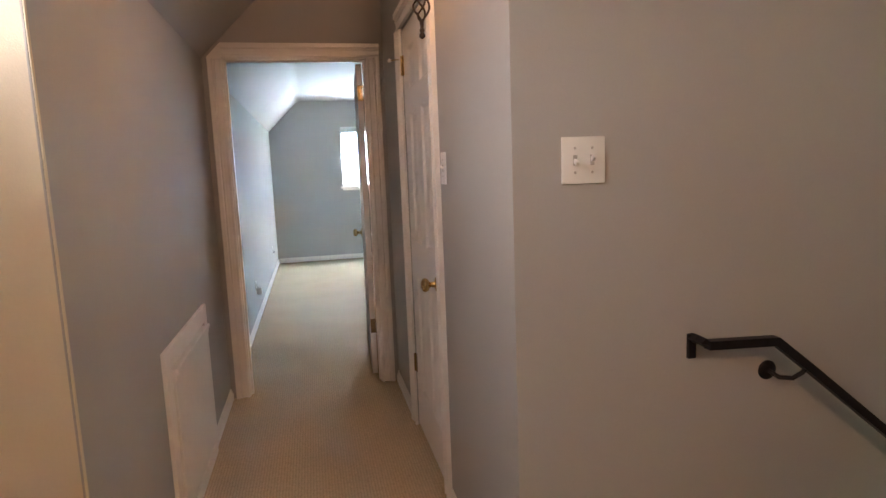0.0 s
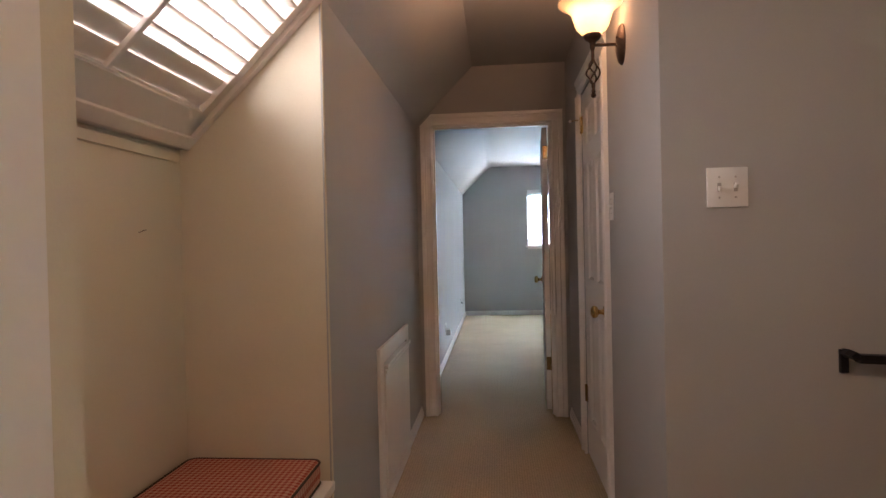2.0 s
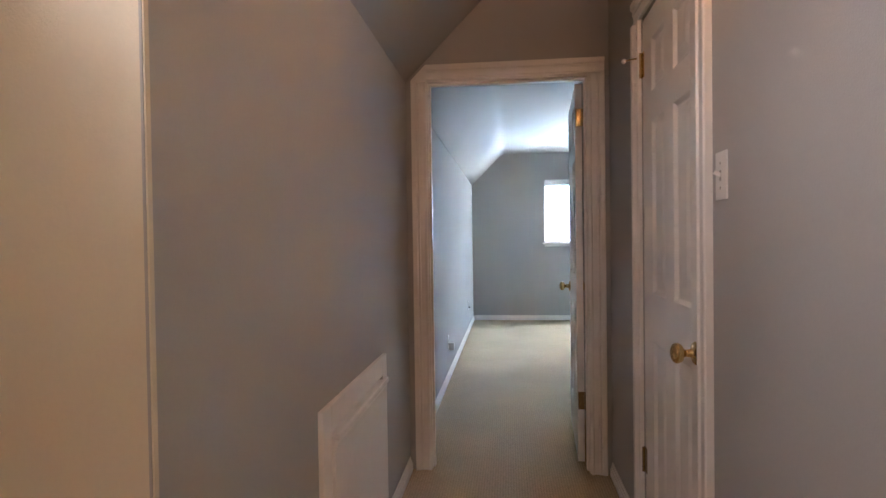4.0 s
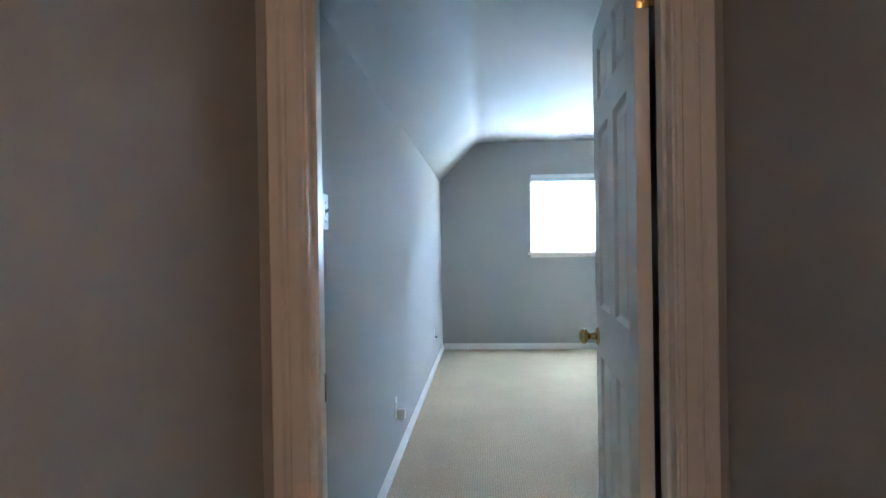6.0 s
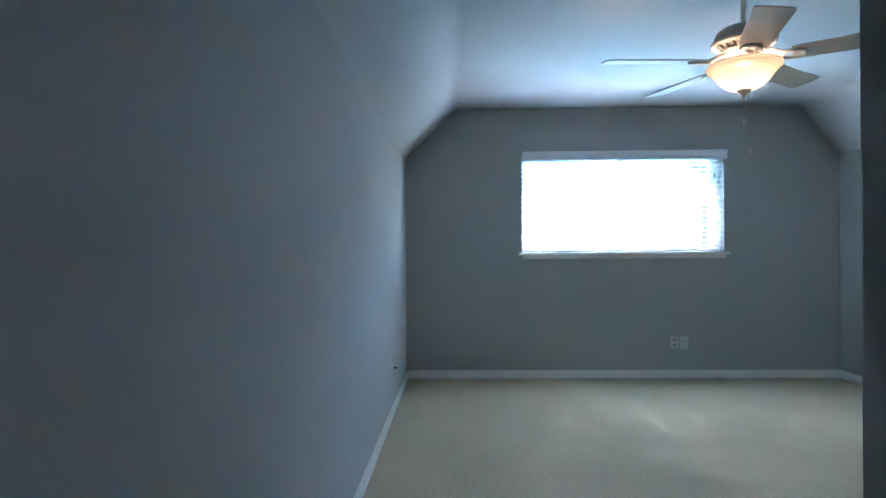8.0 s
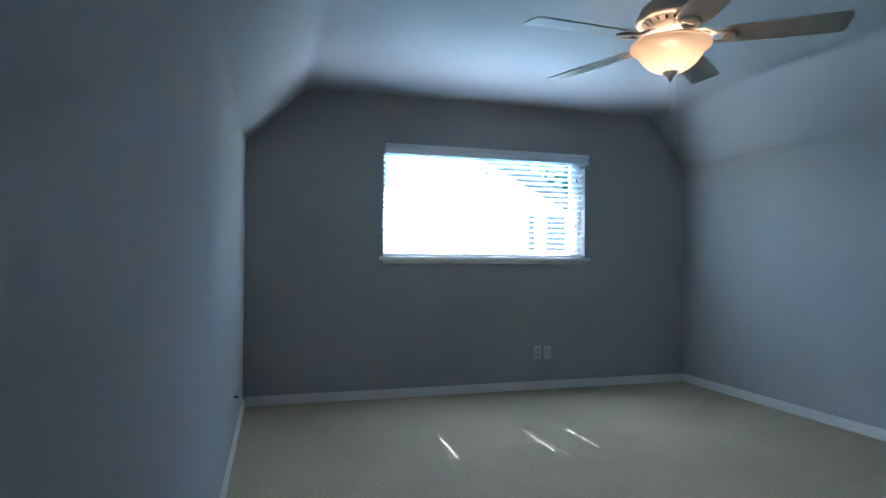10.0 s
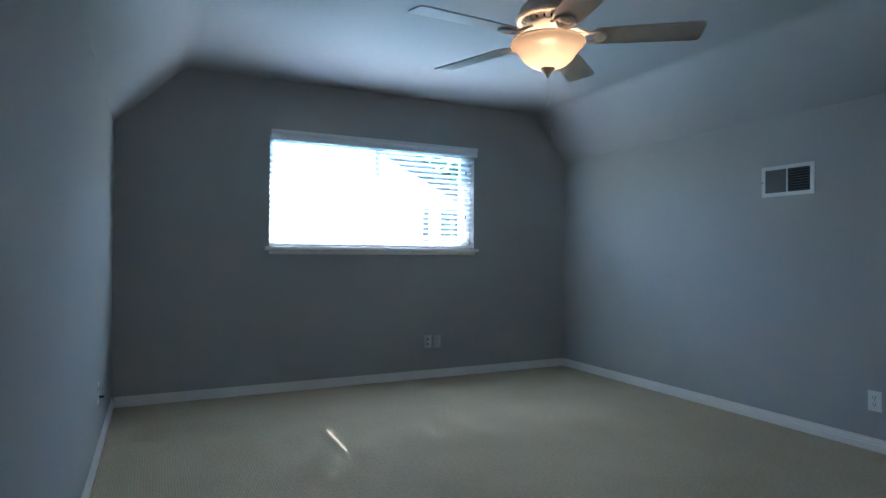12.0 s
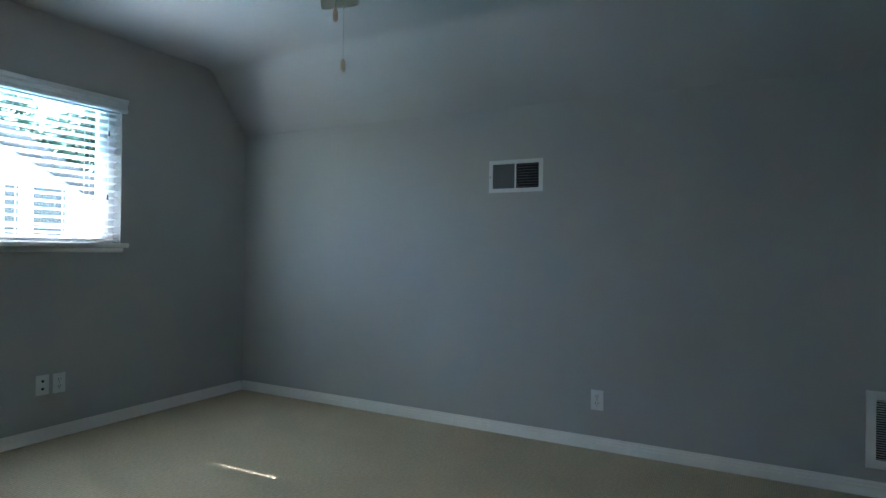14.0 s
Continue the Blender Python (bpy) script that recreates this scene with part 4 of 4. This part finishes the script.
def slat_mesh():
    """A crowned slat with slots for its cords."""
    xs = [WX0 + 0.005]
    for c in CORDS:
        xs += [c - 0.0048, c + 0.0048]
    xs += [WX1 - 0.005]
    ys = (-0.0255, -0.0060, 0.0060, 0.0255)
    bm = bmesh.new()
    grid = {}
    for i, x in enumerate(xs):
        for j, y in enumerate(ys):
            for k, dz in ((0, 0.0), (1, 0.0026)):
                grid[i, j, k] = bm.verts.new((x, y, 0.0025 * (1 - (y / 0.0255) ** 2) + dz))
    for i in range(len(xs) - 1):
        for j in range(3):
            if j == 1 and i % 2 == 1:
                for a, b in (((i, 1), (i + 1, 1)), ((i, 2), (i + 1, 2)), ((i, 1), (i, 2)), ((i + 1, 1), (i + 1, 2))):
                    bm.faces.new((grid[(*a, 0)], grid[(*b, 0)], grid[(*b, 1)], grid[(*a, 1)]))
                continue
            for k in (0, 1):
                bm.faces.new((grid[i, j, k], grid[i + 1, j, k], grid[i + 1, j + 1, k], grid[i, j + 1, k]))
    for i in range(len(xs) - 1):
        for j in (0, 3):
            bm.faces.new((grid[i, j, 0], grid[i + 1, j, 0], grid[i + 1, j, 1], grid[i, j, 1]))
    for i in (0, len(xs) - 1):
        for j in range(3):
            bm.faces.new((grid[i, j, 0], grid[i, j + 1, 0], grid[i, j + 1, 1], grid[i, j, 1]))
    return bm


sl = None
for k in range(17):
    m = Matrix.Translation((0, BY, 1.192 + k * 0.0455)) @ pose(0, 0, 0, -9)
    if sl is None:
        sl = part("slat", slat_mesh(), SLAT, vb, "", False, m)
    else:
        again(sl, vb, m)
part("bottom_rail", B(((WX0 + 0.005, BY - 0.026, 1.142), (WX1 - 0.005, BY + 0.026, 1.160), 0.004)), SLAT, vb)
for c in CORDS:
    for dy in (-0.027, 0.027):
        bm = bmesh.new()
        tube(bm, [(c, BY + dy, 1.15), (c, BY + dy, 1.96)], 0.0009, 5)
        part("ladder_cord", bm, SLAT, vb)
for x, z in ((1.47, 1.43), (1.478, 1.375), (3.105, 1.82), (3.10, 1.42)):
    bm = bmesh.new()
    tube(bm, [(x, BY - 0.034, z + 0.02), (x, BY - 0.034, 1.96)], 0.0010, 5)
    cd = part("pull_cord", bm, SLAT, vb)
    bm = bmesh.new()
    lathe(bm, [(0.0015, z + 0.02), (0.004, z + 0.012), (0.0065, z - 0.014), (0.001, z - 0.016)], 12, Matrix.Translation((x, BY - 0.034, 0)))
    part("tassel", bm, BRONZE, cd, "small dark cord tassel", True)

# ---- unseen landing ceiling light, assumed from the rail's shadow, behind the walk ----
ll = thing("assumed_landing_light", "unseen flush ceiling light assumed on the landing, with lit frosted glass", "ceiling light", pose(LANDING[0], LANDING[1], HC))
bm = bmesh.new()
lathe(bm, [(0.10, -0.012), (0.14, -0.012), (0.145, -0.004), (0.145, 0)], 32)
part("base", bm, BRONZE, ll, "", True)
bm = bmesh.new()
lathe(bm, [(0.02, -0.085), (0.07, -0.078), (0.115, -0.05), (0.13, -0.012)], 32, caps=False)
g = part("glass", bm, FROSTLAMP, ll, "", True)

# ---- outside ----
structure("eave", B(((-0.6, RY + T, 2.33), (5.2, RY + 0.60, 2.40)), ((-0.6, RY + 0.58, 2.26), (5.2, RY + 0.60, 2.33))), SIDING, "white painted roof eave over the window", "eave")
# unseen slab, kept bright to throw sunlight up through the blind
structure("pavement", B(((-8, RY + 0.3, -3.1), (14, 13.6, -3.06))), BOUNCE_YARD, "unseen pale yard between the houses, added to bounce sun up to the bedroom ceiling", "pavement")
structure("ground", B(((-300, -300, -3.2), (300, 300, -3.1))), GRASS, "lawn around the houses", "ground")

hs = thing("neighbour_house", "pale sided house with a pitched roof next door", "house")
HY = 14.0
bm = bmesh.new()
prism(bm, [(-6, -3.1), (9.2, -3.1), (9.2, 1.45), (1.2, 5.6), (-6, 1.9)], HY, HY + 6, 'y')
part("wall", bm, SIDING, hs)
bm = bmesh.new()
prism(bm, [(1.2, 5.62), (9.9, 1.10), (9.9, 1.28), (1.2, 5.86)], HY - 0.5, HY + 6.3, 'y')
prism(bm, [(1.2, 5.62), (-6.6, 1.60), (-6.6, 1.78), (1.2, 5.86)], HY - 0.5, HY + 6.3, 'y')
part("roof", bm, SHINGLE, hs)
for x0, ww in ((6.39, 0.22), (6.87, 0.56)):
    w = part("window", B(((x0 - 0.06, HY - 0.05, 0.4), (x0 + ww + 0.06, HY - 0.002, 2.26))), VINYL, hs)
    part("pane", B(((x0, HY - 0.058, 0.46), (x0 + ww, HY - 0.052, 2.2))), PANE, w)
    part("glazing_bar", B(((x0 + ww - 0.06, HY - 0.066, 0.46), (x0 + ww - 0.04, HY - 0.059, 2.2))), VINYL, w)
    for z in (0.96, 1.46):
        part("glazing_bar", B(((x0, HY - 0.065, z - 0.015), (x0 + ww, HY - 0.0595, z + 0.015))), VINYL, w)


def tree(x, y, h, seed):
    """Tapered trunk, limbs and a crown of small leaves with gaps."""
    rnd = random.Random(seed)
    tr = thing("tree", "leafy green tree behind the neighbouring house", "tree", pose(x, y, -3.1), "trees behind the house")
    bm = bmesh.new()
    tube(bm, [(0, 0, 0), (0.05, 0.03, h * 0.25), (-0.04, 0.05, h * 0.5), (0.03, 0, h * 0.8)], 0.17, 10)
    ends = []
    for k in range(14):
        a, z = rnd.uniform(0, math.tau), h * rnd.uniform(0.35, 0.75)
        r = h * rnd.uniform(0.15, 0.3)
        e = (r * math.cos(a), r * math.sin(a), z + h * rnd.uniform(0.1, 0.22))
        tube(bm, [(0, 0, z), (e[0] * 0.5, e[1] * 0.5, (z + e[2]) / 2 + 0.1), e], 0.045, 6)
        ends.append(e)
    part("trunk", bm, BARK, tr)
    verts, faces = [], []
    for e in ends:
        for j in range(800):
            c = Vector(e) + Vector((rnd.gauss(0, 0.5), rnd.gauss(0, 0.5), rnd.gauss(0, 0.42)))
            u = Vector((rnd.gauss(0, 1), rnd.gauss(0, 1), rnd.gauss(0, 1))).normalized() * 0.17
            v = u.orthogonal().normalized() * 0.08
            n0 = len(verts)
            verts += [c - u, c + v, c + u, c - v]
            faces.append((n0, n0 + 1, n0 + 2, n0 + 3))
    me = bpy.data.meshes.new("crown")
    me.from_pydata([tuple(v) for v in verts], [], faces)
    me.materials.append(LEAF)
    cr = new("crown", me)
    cr.parent = tr
    tagged(cr, kind="stuff")


for x, y, h, s in ((8.0, 25, 8.8, 9), (11.2, 25, 9.6, 10), (9.5, 23, 8.6, 1), (13.0, 24, 9.6, 2), (16.5, 22, 8.2, 3), (12.0, 18, 6.0, 4), (6.5, 26, 9.4, 5), (10.5, 30, 11.0, 6), (14.5, 30, 11.4, 7), (18.5, 28, 10.6, 8)):
    tree(x, y, h, s)

# small marks
bm = bmesh.new()
tube(bm, [(ABX + 0.002, -2.478, 1.270), (ABX + 0.004, -2.460, 1.276), (ABX + 0.002, -2.442, 1.279)], 0.0012, 6)
tagged(new("wall_hook", finish("wall_hook", bm, BRONZE)), "tiny dark wire hook on the alcove wall", "hook")


# faint furniture dents in the carpet
for x, y in ((0.412, 2.049), (0.782, 2.068), (0.41, 3.469)):
    bm = bmesh.new()
    lathe(bm, [(0.020, 0.0005), (0.024, 0.0022), (0.030, 0.0026), (0.036, 0.0004)], 20, pose(x, y, 0), caps=False)
    tagged(new("carpet_dent", finish("carpet_dent", bm, CARPET, True)), "faint round furniture dent in the beige carpet", "carpet dent", "carpet dents")
